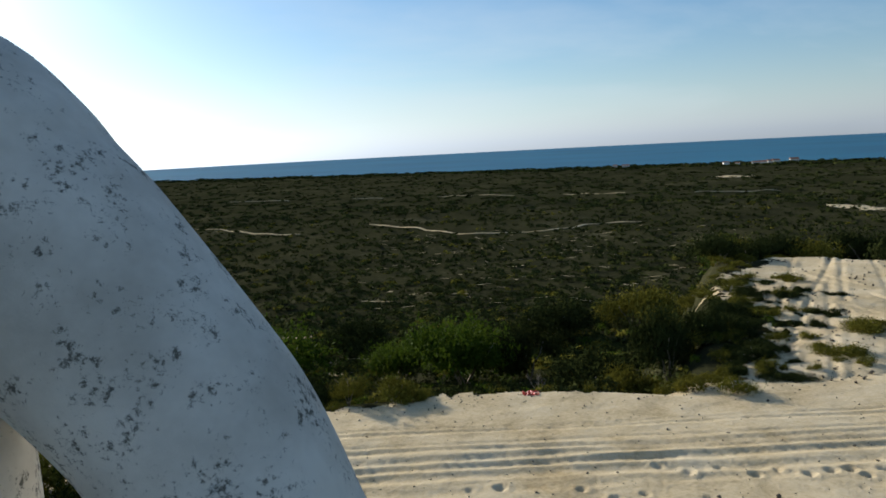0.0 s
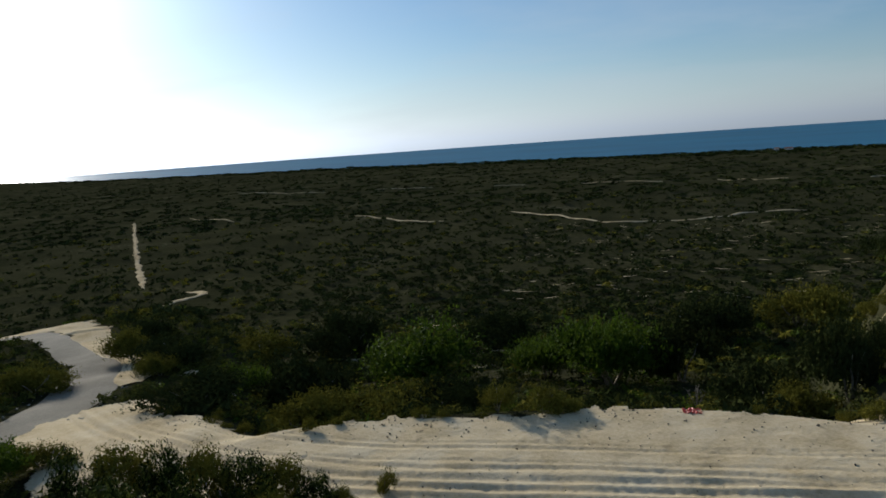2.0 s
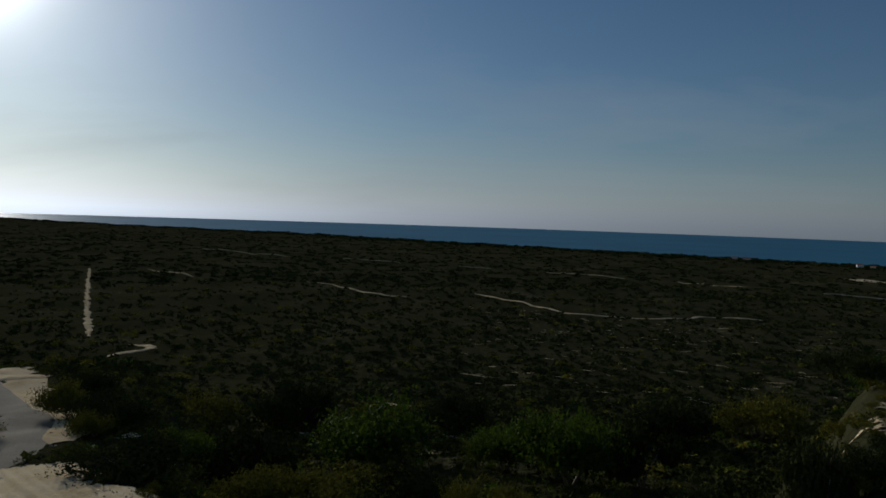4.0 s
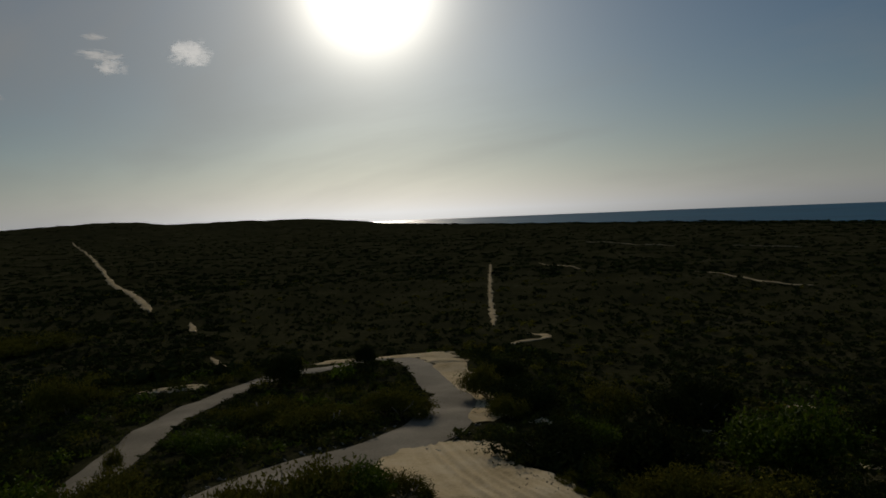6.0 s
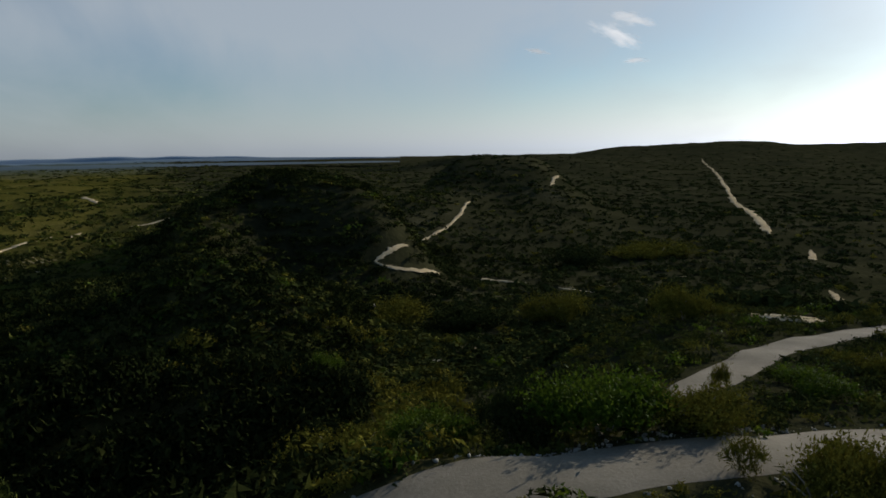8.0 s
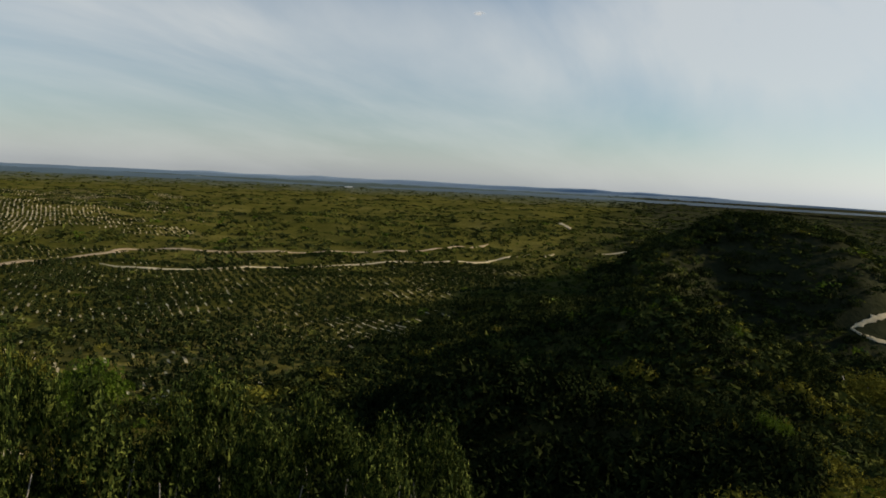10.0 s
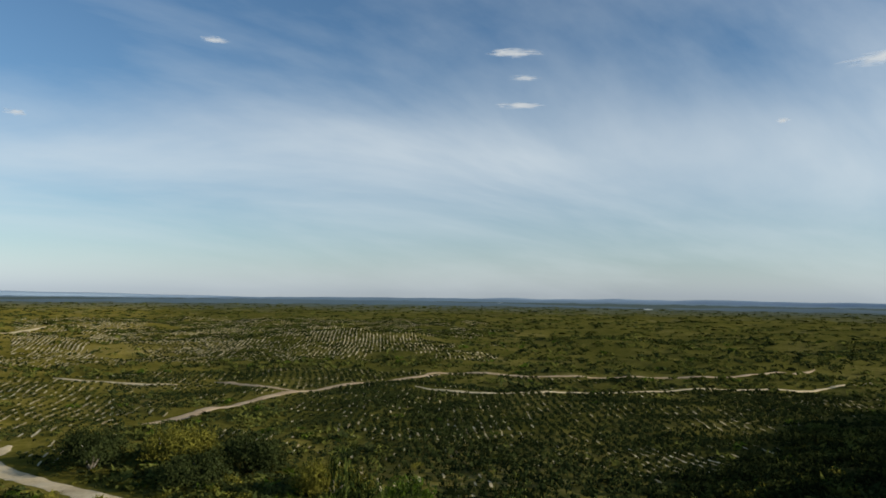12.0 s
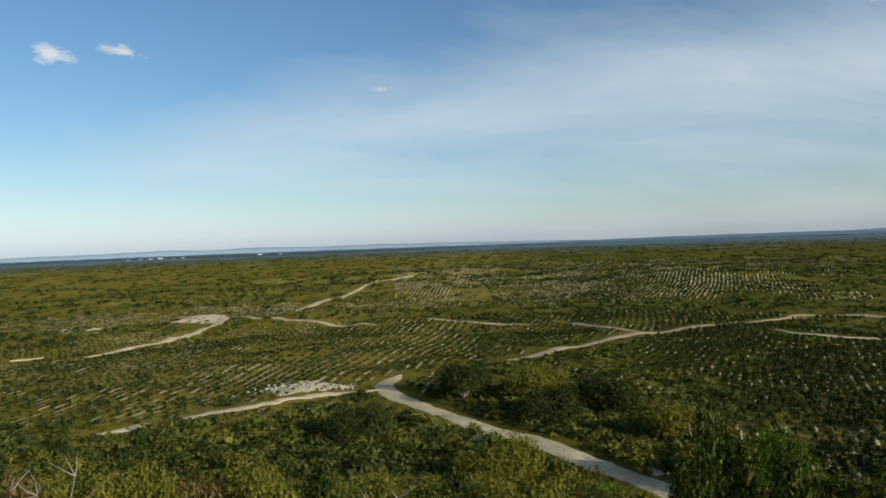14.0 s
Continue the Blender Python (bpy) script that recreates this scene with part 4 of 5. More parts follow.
# ---- the whitewashed arch on the lookout and the deck under it ----
def tube(points, radii, sides=20, closed=True):
    """A smooth tube along points with a radius for each."""
    bm, rows = bmesh.new(), []
    pts = [Vector(p) for p in points]
    side = Vector((0, 1, 0))
    for i, p in enumerate(pts):
        d = (pts[min(i + 1, len(pts) - 1)] - pts[max(i - 1, 0)]).normalized()
        u = (side - d * side.dot(d)).normalized()
        w, side = d.cross(u), u
        rows.append([bm.verts.new(p + (u * math.cos(k * 6.28319 / sides) + w * math.sin(k * 6.28319 / sides)) * radii[i]) for k in range(sides)])
    for a, b in zip(rows, rows[1:]):
        for k in range(sides):
            bm.faces.new((a[k], a[(k + 1) % sides], b[(k + 1) % sides], b[k])).smooth = True
    if closed:
        bm.faces.new(rows[0][::-1])
        bm.faces.new(rows[-1])
    return bm


def ring_body(profile, sides=40):
    """A turned body from (radius, height) pairs."""
    bm = bmesh.new()
    rows = [[bm.verts.new((r * math.cos(k * 6.28319 / sides), r * math.sin(k * 6.28319 / sides), z)) for k in range(sides)] for r, z in profile]
    for a, b in zip(rows, rows[1:]):
        for k in range(sides):
            bm.faces.new((a[k], a[(k + 1) % sides], b[(k + 1) % sides], b[k]))
    bm.faces.new(rows[0][::-1])
    bm.faces.new(rows[-1])
    return bm


def thing(name, label, category, at, group=""):
    ob = new(name)
    ob.location = at
    return tagged(ob, label, category, group)


DECK = (-1.0, 0.72)
foot = float(ground(*DECK)) - 0.15
lookout = thing("lookout_tower", "white-painted concrete lookout tower with lichen stains", "tower", (DECK[0], DECK[1], foot))
part("shaft", ring_body(((0.85, 0), (0.8, 0.3), (0.55, 1.2), (0.5, 5.0), (0.62, 5.6), (0.62, 5.8))), LIME, lookout)
bm = ring_body(((0.58, 5.8), (0.63, 5.84), (0.63, 5.96), (0.6, 6.0)), 40)
for v in bm.verts:
    # the round slab is drawn out into a walkway between two standing places
    push = 1.35 if v.co.x - v.co.y > 0 else -1.35
    v.co.x, v.co.y = v.co.x + 0.707 * push, v.co.y - 0.707 * push
part("walkway", bm, LIME, lookout)
deck_top = foot + 6.0
arch = thing("arch", "rounded whitewashed concrete arch speckled with dark lichen", "arch", (0, 0, 0))
spine = ((0.17, 0.105, deck_top), (0.107, 0.115, 58.85), (-0.005, 0.117, 59.171), (-0.051, 0.133, 59.281), (-0.094, 0.143, 59.352), (-0.194, 0.163, 59.488), (-0.250, 0.173, 59.554), (-0.279, 0.178, 59.593), (-0.327, 0.185, 59.639), (-0.383, 0.188, 59.660))
smooth_spine = [Vector(p) for p in spine]
fine = []
for a, b, c, d in zip([smooth_spine[0]] + smooth_spine, smooth_spine, smooth_spine[1:], smooth_spine[2:] + [smooth_spine[-1]]):
    for k in range(5):
        u = k / 5
        fine.append(0.5 * (2 * b + (c - a) * u + (2 * a - 5 * b + 4 * c - d) * u * u + (3 * b - a - 3 * c + d) * u ** 3))
fine.append(smooth_spine[-1])
slim = [0.142 - 0.014 * float(1 - smooth(59.33, 59.52, p.z)) for p in fine]
fine = [p + Vector(((0.142 - r) * 1.2, 0, 0)) for p, r in zip(fine, slim)]
part("leg", tube(fine, slim, 36), LIME, arch)
other = tuple((x + 0.006 - 0.03 * float(smooth(58.9, 59.25, z)) + 0.024 * float(smooth(59.35, 59.64, z)), y, z) for x, y, z in ((-0.383, 0.188, 59.660), (-0.412, 0.185, 59.640), (-0.425, 0.178, 59.588), (-0.420, 0.167, 59.514), (-0.399, 0.154, 59.426), (-0.382, 0.142, 59.344), (-0.370, 0.130, 59.262), (-0.370, 0.092, 59.005), (-0.33, 0.1, deck_top)))
part("leg", tube(other, [0.142] * len(other), 36), LIME, arch)


# ---- shrubs that stand out ----
def crown_mesh(material, seed, n, leaf, flat=0.85, lobes=7, long=1.9, aspect=1.1):
    v, f = leaf_cloud(n, leaf, seed, flat, lobes, long, 0.55, aspect, 0.10, 0.24, 0.5)
    v[:, :2] *= 0.55
    v[:, 2] /= np.percentile(v[:, 2], 98.5)
    return mesh_of("crown", v, f, material)


def shoot_mesh(material, seed, n, leaf, shoots=80, aspect=1.7, long=3.0):
    """A crown of upright leafy shoots rising out of one foot: unit width and height."""
    rng = np.random.RandomState(seed)
    a, rr = rng.uniform(0, 6.283, shoots), np.sqrt(rng.uniform(0, 1, shoots))
    lump = 1 + 0.16 * np.sin(3 * a + seed) + 0.1 * np.sin(5 * a + 2 * seed)
    tip = np.stack([np.cos(a) * rr * 0.5 * lump, np.sin(a) * rr * 0.5 * lump, (1 - 0.55 * rr ** 2) * rng.uniform(0.82, 1.0, shoots) * aspect], -1)
    foot_at = tip * [0.3, 0.3, 0.0]
    pick, u = rng.randint(0, shoots, n), rng.uniform(0.05, 1, n) ** 0.55
    c = foot_at[pick] + (tip - foot_at)[pick] * np.stack([u ** 0.8, u ** 0.8, u], -1) + rng.normal(size=(n, 3)) * (0.055 * (1.12 - u))[:, None]
    axis = (tip - foot_at)[pick]
    axis /= np.linalg.norm(axis, axis=1)[:, None]
    out = c * [1, 1, 0.3] + rng.normal(size=(n, 3)) * 0.25
    up = axis * 0.7 + rng.normal(size=(n, 3)) * 0.55
    up /= np.linalg.norm(up, axis=1)[:, None]
    side = np.cross(up, out)
    side /= np.linalg.norm(side, axis=1)[:, None] + 1e-9
    s = leaf * rng.uniform(0.6, 1.4, n)[:, None]
    deep = rng.uniform(0, 1, n) < 0.14
    c[deep] *= [0.7, 0.7, 0.75]
    s[deep] *= 2.4
    v = np.stack([c + side * s * 0.5 - up * s * long * 0.3, c - side * s * 0.5 - up * s * long * 0.3, c + up * s * long * 0.7], 1).reshape(-1, 3)
    v[:, 2] /= aspect
    # a dense lobed body stands under the shoots
    w, _ = leaf_cloud(int(n * 1.25), leaf * 1.45, seed + 7, 1.0, 26, 1.9, 0.75, aspect, 0.1)
    w[:, :2] *= 0.52
    w[:, 2] *= 0.93 / np.percentile(w[:, 2], 98.5)
    v = np.concatenate([v, w])
    return mesh_of("crown", v, np.arange(len(v)).reshape(-1, 3), material)


def stem_mesh(seed):
    rng = random.Random(seed)
    a, lean = rng.uniform(0, 6.28), rng.uniform(0.1, 0.3)
    pts = [(math.cos(a) * lean * u ** 1.3 + 0.02 * math.sin(9 * u + a), math.sin(a) * lean * u ** 1.3, 0.75 * u - 0.06) for u in (0, 0.25, 0.5, 0.75, 1)]
    bm = tube(pts, [0.022, 0.018, 0.014, 0.01, 0.005], 6)
    me = bpy.data.meshes.new("stem")
    bm.to_mesh(me)
    bm.free()
    me.materials.append(WOOD)
    return me


STEMS = [stem_mesh(s) for s in range(6)]
CROWNS = {
    "green": ([crown_mesh(LEAF_GREEN, s, 6500, 0.031, lobes=8) for s in (201, 202, 203)], "bushy bright green broad-leaved shrub at the sand edge"),
    "olive": ([crown_mesh(LEAF_OLIVE, s, 6500, 0.029, 0.7, 8) for s in (211, 212, 213)], "olive green rounded heath shrub with dense fine leaves"),
    "dark": ([crown_mesh(LEAF_DARK, s, 6500, 0.031, 0.8, 8) for s in (221, 222, 223)], "dense dark green shrub on the dune slope"),
    "tuft": ([crown_mesh(LEAF_OLIVE, s, 1300, 0.032, 0.9, 5, 5.0) for s in (241, 242)], "small grassy tuft growing out of bare sand"),
    "tallolive": ([shoot_mesh(LEAF_OLIVE, s, 4200, 0.016, 46, 2.0) for s in (261, 262)], "olive green shrub with upright shoots below the lookout"),
    "tallrust": ([shoot_mesh(LEAF_RUST, s, 4000, 0.016, 46, 2.0) for s in (271, 272)], "rust-brown half-dry shrub with upright shoots"),
    "tall": ([shoot_mesh(LEAF_BROOM, s, 4400, 0.016, 50, 2.0) for s in (251, 252, 253)], "tall leafy shrub with upright shoots below the lookout"),
}
shrub_rng = random.Random(5)


def bush(kind, x, y, width, height):
    meshes, label = CROWNS[kind]
    ob = thing("shrub", label, "shrub", (x, y, float(ground(x, y)) - 0.04 * height), "shrubs on the dune")
    ob.rotation_euler = (0, 0, shrub_rng.uniform(0, 6.28))
    ob.scale = (width, width * shrub_rng.uniform(0.85, 1.15), height)
    part("crown", shrub_rng.choice(meshes), None, ob)
    for me in shrub_rng.sample(STEMS, 3):
        part("stem", me, None, ob)
    return ob


def twigs(name, label, x, y, height, seed, n=7, spread_by=0.3, thick=0.032):
    """A bare dry shrub: crooked stems that fork again and again."""
    rng = random.Random(seed)
    ob = thing(name, label, "shrub", (x, y, float(ground(x, y)) - 0.05))

    def limb(start, way, length, steps):
        pts = [start]
        for _ in range(steps):
            way = (way + Vector((rng.uniform(-1, 1), rng.uniform(-1, 1), rng.uniform(-0.2, 0.5))) * 0.24).normalized()
            pts.append(pts[-1] + way * length / steps)
        return pts, way

    for k in range(n):
        a = 6.283 * (k + rng.uniform(-0.3, 0.3)) / n
        lean = rng.uniform(0.1, 1.0) * spread_by
        pts, way = limb(Vector((0.04 * math.cos(a), 0.04 * math.sin(a), 0)), Vector((math.cos(a) * lean, math.sin(a) * lean, 1)).normalized(), height * rng.uniform(0.72, 1.0), 7)
        b = part("branch", tube(pts, [thick * (1 - 0.11 * i) for i in range(8)], 6), WOOD, ob)
        for j in range(11):
            i = rng.randint(4, 7)
            out = Vector((rng.uniform(-1, 1), rng.uniform(-1, 1), rng.uniform(0.2, 1.0))).normalized()
            q, _ = limb(pts[i], out, height * rng.uniform(0.05, 0.13), 4)
            part("twig", tube(q, [thick * 0.42, thick * 0.36, thick * 0.28, thick * 0.2, thick * 0.1], 5), WOOD, b)
    return ob


# ---- bare sand patches and rubble ----
def sand_patch(x, y, rx, ry, turn=0.0, material=SAND, label="bare patch of pale sand between shrubs"):
    """A ragged flat patch of sand lying on the slope."""
    n, m = 40, 6
    a = np.arange(n) / n * 6.28319
    edge = 1 + 0.3 * wavy(np.cos(a) * 3 + x, np.sin(a) * 3 + y, 2.2, 301) + 0.15 * wavy(np.cos(a) * 3 + x, np.sin(a) * 3 + y, 0.8, 302)
    u = np.linspace(0.02, 1, m)
    px, py = np.cos(a)[:, None] * (u * edge[:, None]) * rx, np.sin(a)[:, None] * (u * edge[:, None]) * ry
    c, s = math.cos(radians(turn)), math.sin(radians(turn))
    wx, wy = px * c - py * s + x, px * s + py * c + y
    z = ground(wx, wy) + 0.12 * (1 - u ** 3) + 0.03
    me = mesh_of("sand_patch", np.stack([wx, wy, z], -1).reshape(-1, 3), grid_faces(n, m, True), material)
    return tagged(new("sand_patch", me), label, "sand", kind="structure")


def rubble(places, sizes, seed, label, lift=0.0):
    """Loose stones, joined, at places of the plan."""
    rng = np.random.RandomState(seed)
    bm = bmesh.new()
    bmesh.ops.create_icosphere(bm, subdivisions=1, radius=0.5)
    base = np.array([v.co for v in bm.verts])
    tri = np.array([[v.index for v in f.verts] for f in bm.faces])
    bm.free()
    vs = []
    for (x, y), s in zip(places, sizes):
        v = base * rng.uniform(0.6, 1.3, (1, 3)) * (1 + 0.25 * rng.normal(size=(len(base), 1))) * s
        vs.append(v + [x, y, float(ground(x, y)) + lift + 0.2 * s])
    f = (tri[None] + (np.arange(len(vs)) * len(base))[:, None, None]).reshape(-1, 3)
    return tagged(new("stones", mesh_of("stones", np.concatenate(vs), f, STONE)), label, "stones", kind="stuff")


# ---- far houses ----
def house(x, y, width, depth, height, turn, label, roof=True):
    ob = thing("house", label, "house", (x, y, float(ground(x, y)) - 0.3), "far houses")
    ob.rotation_euler = (0, 0, radians(turn))
    bm = bmesh.new()
    bmesh.ops.create_cube(bm, size=1, matrix=Matrix.Translation((0, 0, height / 2)) @ Matrix.Diagonal((width, depth, height, 1)))
    part("wall", bm, WHITEWASH, ob)
    bm = bmesh.new()
    w, d, r = width / 2 + 0.4, depth / 2 + 0.4, height * (0.45 if roof else 0.12)
    v = [bm.verts.new(p) for p in ((-w, -d, height), (w, -d, height), (w, d, height), (-w, d, height), (-w + 0.3, 0, height + r), (w - 0.3, 0, height + r))]
    for q in ((0, 1, 5, 4), (2, 3, 4, 5), (1, 2, 5), (3, 0, 4), (3, 2, 1, 0)):
        bm.faces.new([v[k] for k in q])
    part("roof", bm, ROOF if roof else WHITEWASH, ob)
    for k in range(3):
        bm = bmesh.new()
        bmesh.ops.create_cube(bm, size=1, matrix=Matrix.Translation(((k - 1) * width * 0.3, -depth / 2 - 0.02, height * 0.55)) @ Matrix.Diagonal((width * 0.1, 0.12, height * 0.35, 1)))
        part("window", bm, ASPHALT, ob)
    return ob


# ---- small clouds ----
CLOUD = bpy.data.materials.new("thin_cloud")
CLOUD.use_nodes = True
t = CLOUD.node_tree
t.nodes.clear()
coords = t.nodes.new("ShaderNodeTexCoord")
puff = node(t, "ShaderNodeTexNoise", Scale=1.9, Detail=6.0, Roughness=0.6, Distortion=0.5)
far_out = t.nodes.new("ShaderNodeVectorMath")
far_out.operation = "LENGTH"
spot = t.nodes.new("ShaderNodeObjectInfo")
shifted = t.nodes.new("ShaderNodeVectorMath")
link(t, (coords.outputs["Object"], shifted.inputs[0]), (spot.outputs["Location"], shifted.inputs[1]), (shifted.outputs[0], puff.inputs["Vector"]), (coords.outputs["Object"], far_out.inputs[0]))
fall = maths(t, "SUBTRACT", maths(t, "SUBTRACT", maths(t, "MULTIPLY", puff.outputs[0], 2.2), 0.5), maths(t, "MULTIPLY", far_out.outputs["Value"], 0.85))
alpha = ramp(t, fall, ((0.05, (0, 0, 0)), (0.6, (0.66, 0.66, 0.66))))
# Sunlight on the clouds is put in as emission, stronger near the sun.
lit, clear, veil_mix = node(t, "ShaderNodeEmission", Strength=1.0), t.nodes.new("ShaderNodeBsdfTransparent"), t.nodes.new("ShaderNodeMixShader")
link(t, (alpha, veil_mix.inputs[0]), (clear.outputs[0], veil_mix.inputs[1]), (lit.outputs[0], veil_mix.inputs[2]),
     (veil_mix.outputs[0], t.nodes.new("ShaderNodeOutputMaterial").inputs[0]), (spot.outputs["Color"], lit.inputs[0]))


def cloud_mesh():
    vs, fs, base = [], [], 0
    for k, (dy, sc) in enumerate(((-0.25, 0.8), (0.0, 1.0), (0.25, 0.85))):
        a, u = np.arange(24) / 24 * 6.28319, np.linspace(0.03, 1, 7)
        x, z = np.cos(a)[:, None] * u * sc, np.sin(a)[:, None] * u * sc
        y = dy + 0.12 * np.cos(u * 1.5)[None] + 0.05 * np.sin(3 * a)[:, None] * u
        vs.append(np.stack([x, y, z], -1).reshape(-1, 3))
        fs.append(grid_faces(24, 7, True) + base)
        base += len(vs[-1])
    return mesh_of("cloud", np.concatenate(vs), np.concatenate(fs), CLOUD)


CLOUD_MESH = cloud_mesh()


def cloud(az, el, wide, high, roll=0.0, bright=0.72, dist=3800.0):
    a, e = radians(az), radians(el)
    ob = new("backdrop_cloud", CLOUD_MESH)
    m = Matrix.Translation((-math.sin(a) * math.cos(e) * dist, math.cos(a) * math.cos(e) * dist, EYE + math.sin(e) * dist)) @ pose(0, 0, 0, 0, 0, az) @ pose(0, 0, 0, 0, roll, 0)
    ob.color = (bright, bright * 0.995, bright * 0.98, 1)
    ob.matrix_world = m @ Matrix.Diagonal((wide * dist / 2200, 60, high * dist / 2200, 1))
    return tagged(ob, "small thin white cloud in the far sky", "cloud", kind="structure")


# kind, place, width and height of each shrub
for row in (
        ("green", -12.9, 50.6, 8.85, 4.6),
        ("green", 1.2, 45.3, 7.72, 4.55),
        ("green", -3.3, 50.5, 4.97, 3.38),
        ("dark", 8.4, 24.6, 2.7, 2.7),
        ("olive", -7.6, 24.6, 5.2, 1.5),
        ("olive", -10.8, 23.6, 4.2, 1.35),
        ("dark", -16.7, 37.3, 8.07, 3.68),
        ("dark", -5.6, 24.6, 3.2, 1.45),
        ("green", -17.6, 31.8, 2.90, 1.45),
        ("dark", -4.2, 23.8, 2.0, 1.3),
        ("tuft", -2.9, 20.1, 1.10, 0.98),
        ("tuft", -1.5, 20.0, 1.37, 0.78),
        ("dark", 6.1, 26.5, 3.41, 1.95),
        ("dark", 6.1, 49.2, 5.32, 4.02),
        ("dark", -14.2, 22.4, 3.72, 1.11),
        ("dark", -20.1, 30.0, 5.05, 1.28),
        ("olive", -23.3, 31.3, 2.38, 1.63),
        ("olive", -30.6, 58.0, 8.06, 2.58),
        ("tuft", 8.7, 19.2, 1.3, 0.55),
):
    bush(*row)
# kind, place, width and height of each shrub
for row in (
        ("dark", 21.4, 44.6, 4.0, 2.0),
        ("olive", 24.0, 43.9, 4.2, 1.8),
        ("dark", 26.6, 42.6, 4.4, 2.3),
        ("dark", 29.3, 41.4, 4.0, 2.0),
        ("olive", 18.6, 44.8, 3.4, 1.6),
        ("green", 21.2, 49.6, 4.0, 2.6),
        ("olive", 16.2, 24.9, 2.1, 0.55),
        ("olive", 7.0, 24.4, 2.0, 1.3),
        ("dark", 9.9, 25.6, 2.0, 1.5),
        ("olive", 14.6, 34.2, 1.9, 0.4),
        ("dark", 19.6, 43.4, 3.6, 1.5),
        ("olive", 14.2, 38.6, 1.8, 0.6),
        ("dark", 17.2, 41.6, 3.2, 1.5),
        ("dark", 11.6, 26.2, 1.7, 0.75),
        ("dark", 12.0, 28.6, 1.8, 0.7),
        ("dark", 10.6, 22.6, 1.6, 0.55),
        ("olive", 13.4, 22.4, 1.8, 0.4),
        ("tuft", 15.6, 31.0, 0.9, 0.5),
        ("tuft", 13.4, 24.2, 0.9, 0.4),
        ("tuft", 15.3, 28.2, 0.7, 0.35),
        ("dark", 14.3, 31.4, 1.2, 0.6),
        ("tuft", -4.9, 14.8, 0.62, 0.69),
        ("dark", 11.5, 72.9, 9.71, 4.14),
        ("olive", 22.2, 80.2, 9.45, 4.65),
        ("dark", -24.7, 67.6, 8.23, 4.05),
        ("dark", -9.0, 68.5, 7.30, 3.25),
        ("dark", 59.6, 149.4, 12.43, 5.89),
        ("dark", -23.4, 5.0, 2.78, 1.80),
        ("green", -22.7, 7.7, 4.11, 2.09),
        ("tuft", -18.6, 10.1, 1.19, 0.91),
        ("olive", -17.0, 13.1, 3.27, 1.65),
        ("green", -16.1, 14.7, 2.46, 1.22),
):
    bush(*row)
# kind, place, width and height of each shrub
for row in (
        ("olive", -16.3, 10.8, 2.69, 1.27),
        ("olive", -15.2, 16.0, 1.78, 0.76),
        ("dark", -36.5, 28.8, 2.51, 1.95),
        ("dark", -37.4, 36.8, 1.72, 1.47),
        ("tuft", -26.5, 13.2, 0.82, 1.23),
        ("green", -26.8, 2.5, 3.42, 1.46),
        ("olive", -30.0, -0.8, 5.15, 1.51),
        ("dark", -27.5, 7.4, 4.25, 1.76),
        ("olive", -22.2, 10.4, 3.57, 1.27),
        ("green", -26.4, 16.6, 2.78, 0.94),
        ("olive", -25.2, 22.0, 4.07, 1.01),
        ("olive", -24.0, 25.4, 3.12, 1.06),
        ("olive", -30.3, 22.2, 3.36, 0.98),
        ("green", -44.5, -3.1, 2.24, 1.60),
        ("dark", -25.2, 35.5, 2.86, 1.52),
        ("olive", -19.1, 27.4, 1.90, 1.01),
        ("dark", -180.0, 48.2, 18.85, 4.02),
        ("olive", -193.7, 72.1, 20.88, 4.08),
):
    bush(*row)
# kind, place, width and height of each shrub
for row in (
        ("olive", -97.6, 23.3, 9.36, 4.54),
        ("olive", -44.4, 19.2, 3.58, 2.12),
        ("dark", -91.0, 10.5, 11.65, 2.98),
        ("olive", -86.3, -2.0, 10.93, 2.80),
        ("green", -28.4, -45.0, 6.69, 4.08),
        ("olive", -30.6, -60.3, 6.58, 3.19),
        ("dark", -28.3, -77.5, 9.40, 3.86),
        ("olive", -21.9, -84.7, 9.19, 4.09),
        ("dark", -0.4, -68.8, 6.77, 3.28),
        ("olive", -10.8, -52.7, 6.86, 3.14),
        ("dark", -12.9, -87.1, 10.04, 4.12),
        ("dark", -20.9, -72.3, 7.30, 3.19),
        ("tall", -15.1, -6.6, 2.58, 5.80),
        ("tall", -13.2, -6.7, 2.45, 5.60),
        ("tall", -13.6, -8.6, 2.83, 6.40),
        ("tall", -11.9, -8.6, 2.58, 5.86),
        ("tall", -12.2, -10.6, 2.96, 6.99),
        ("tall", -10.6, -9.9, 2.45, 6.09),
):
    bush(*row)
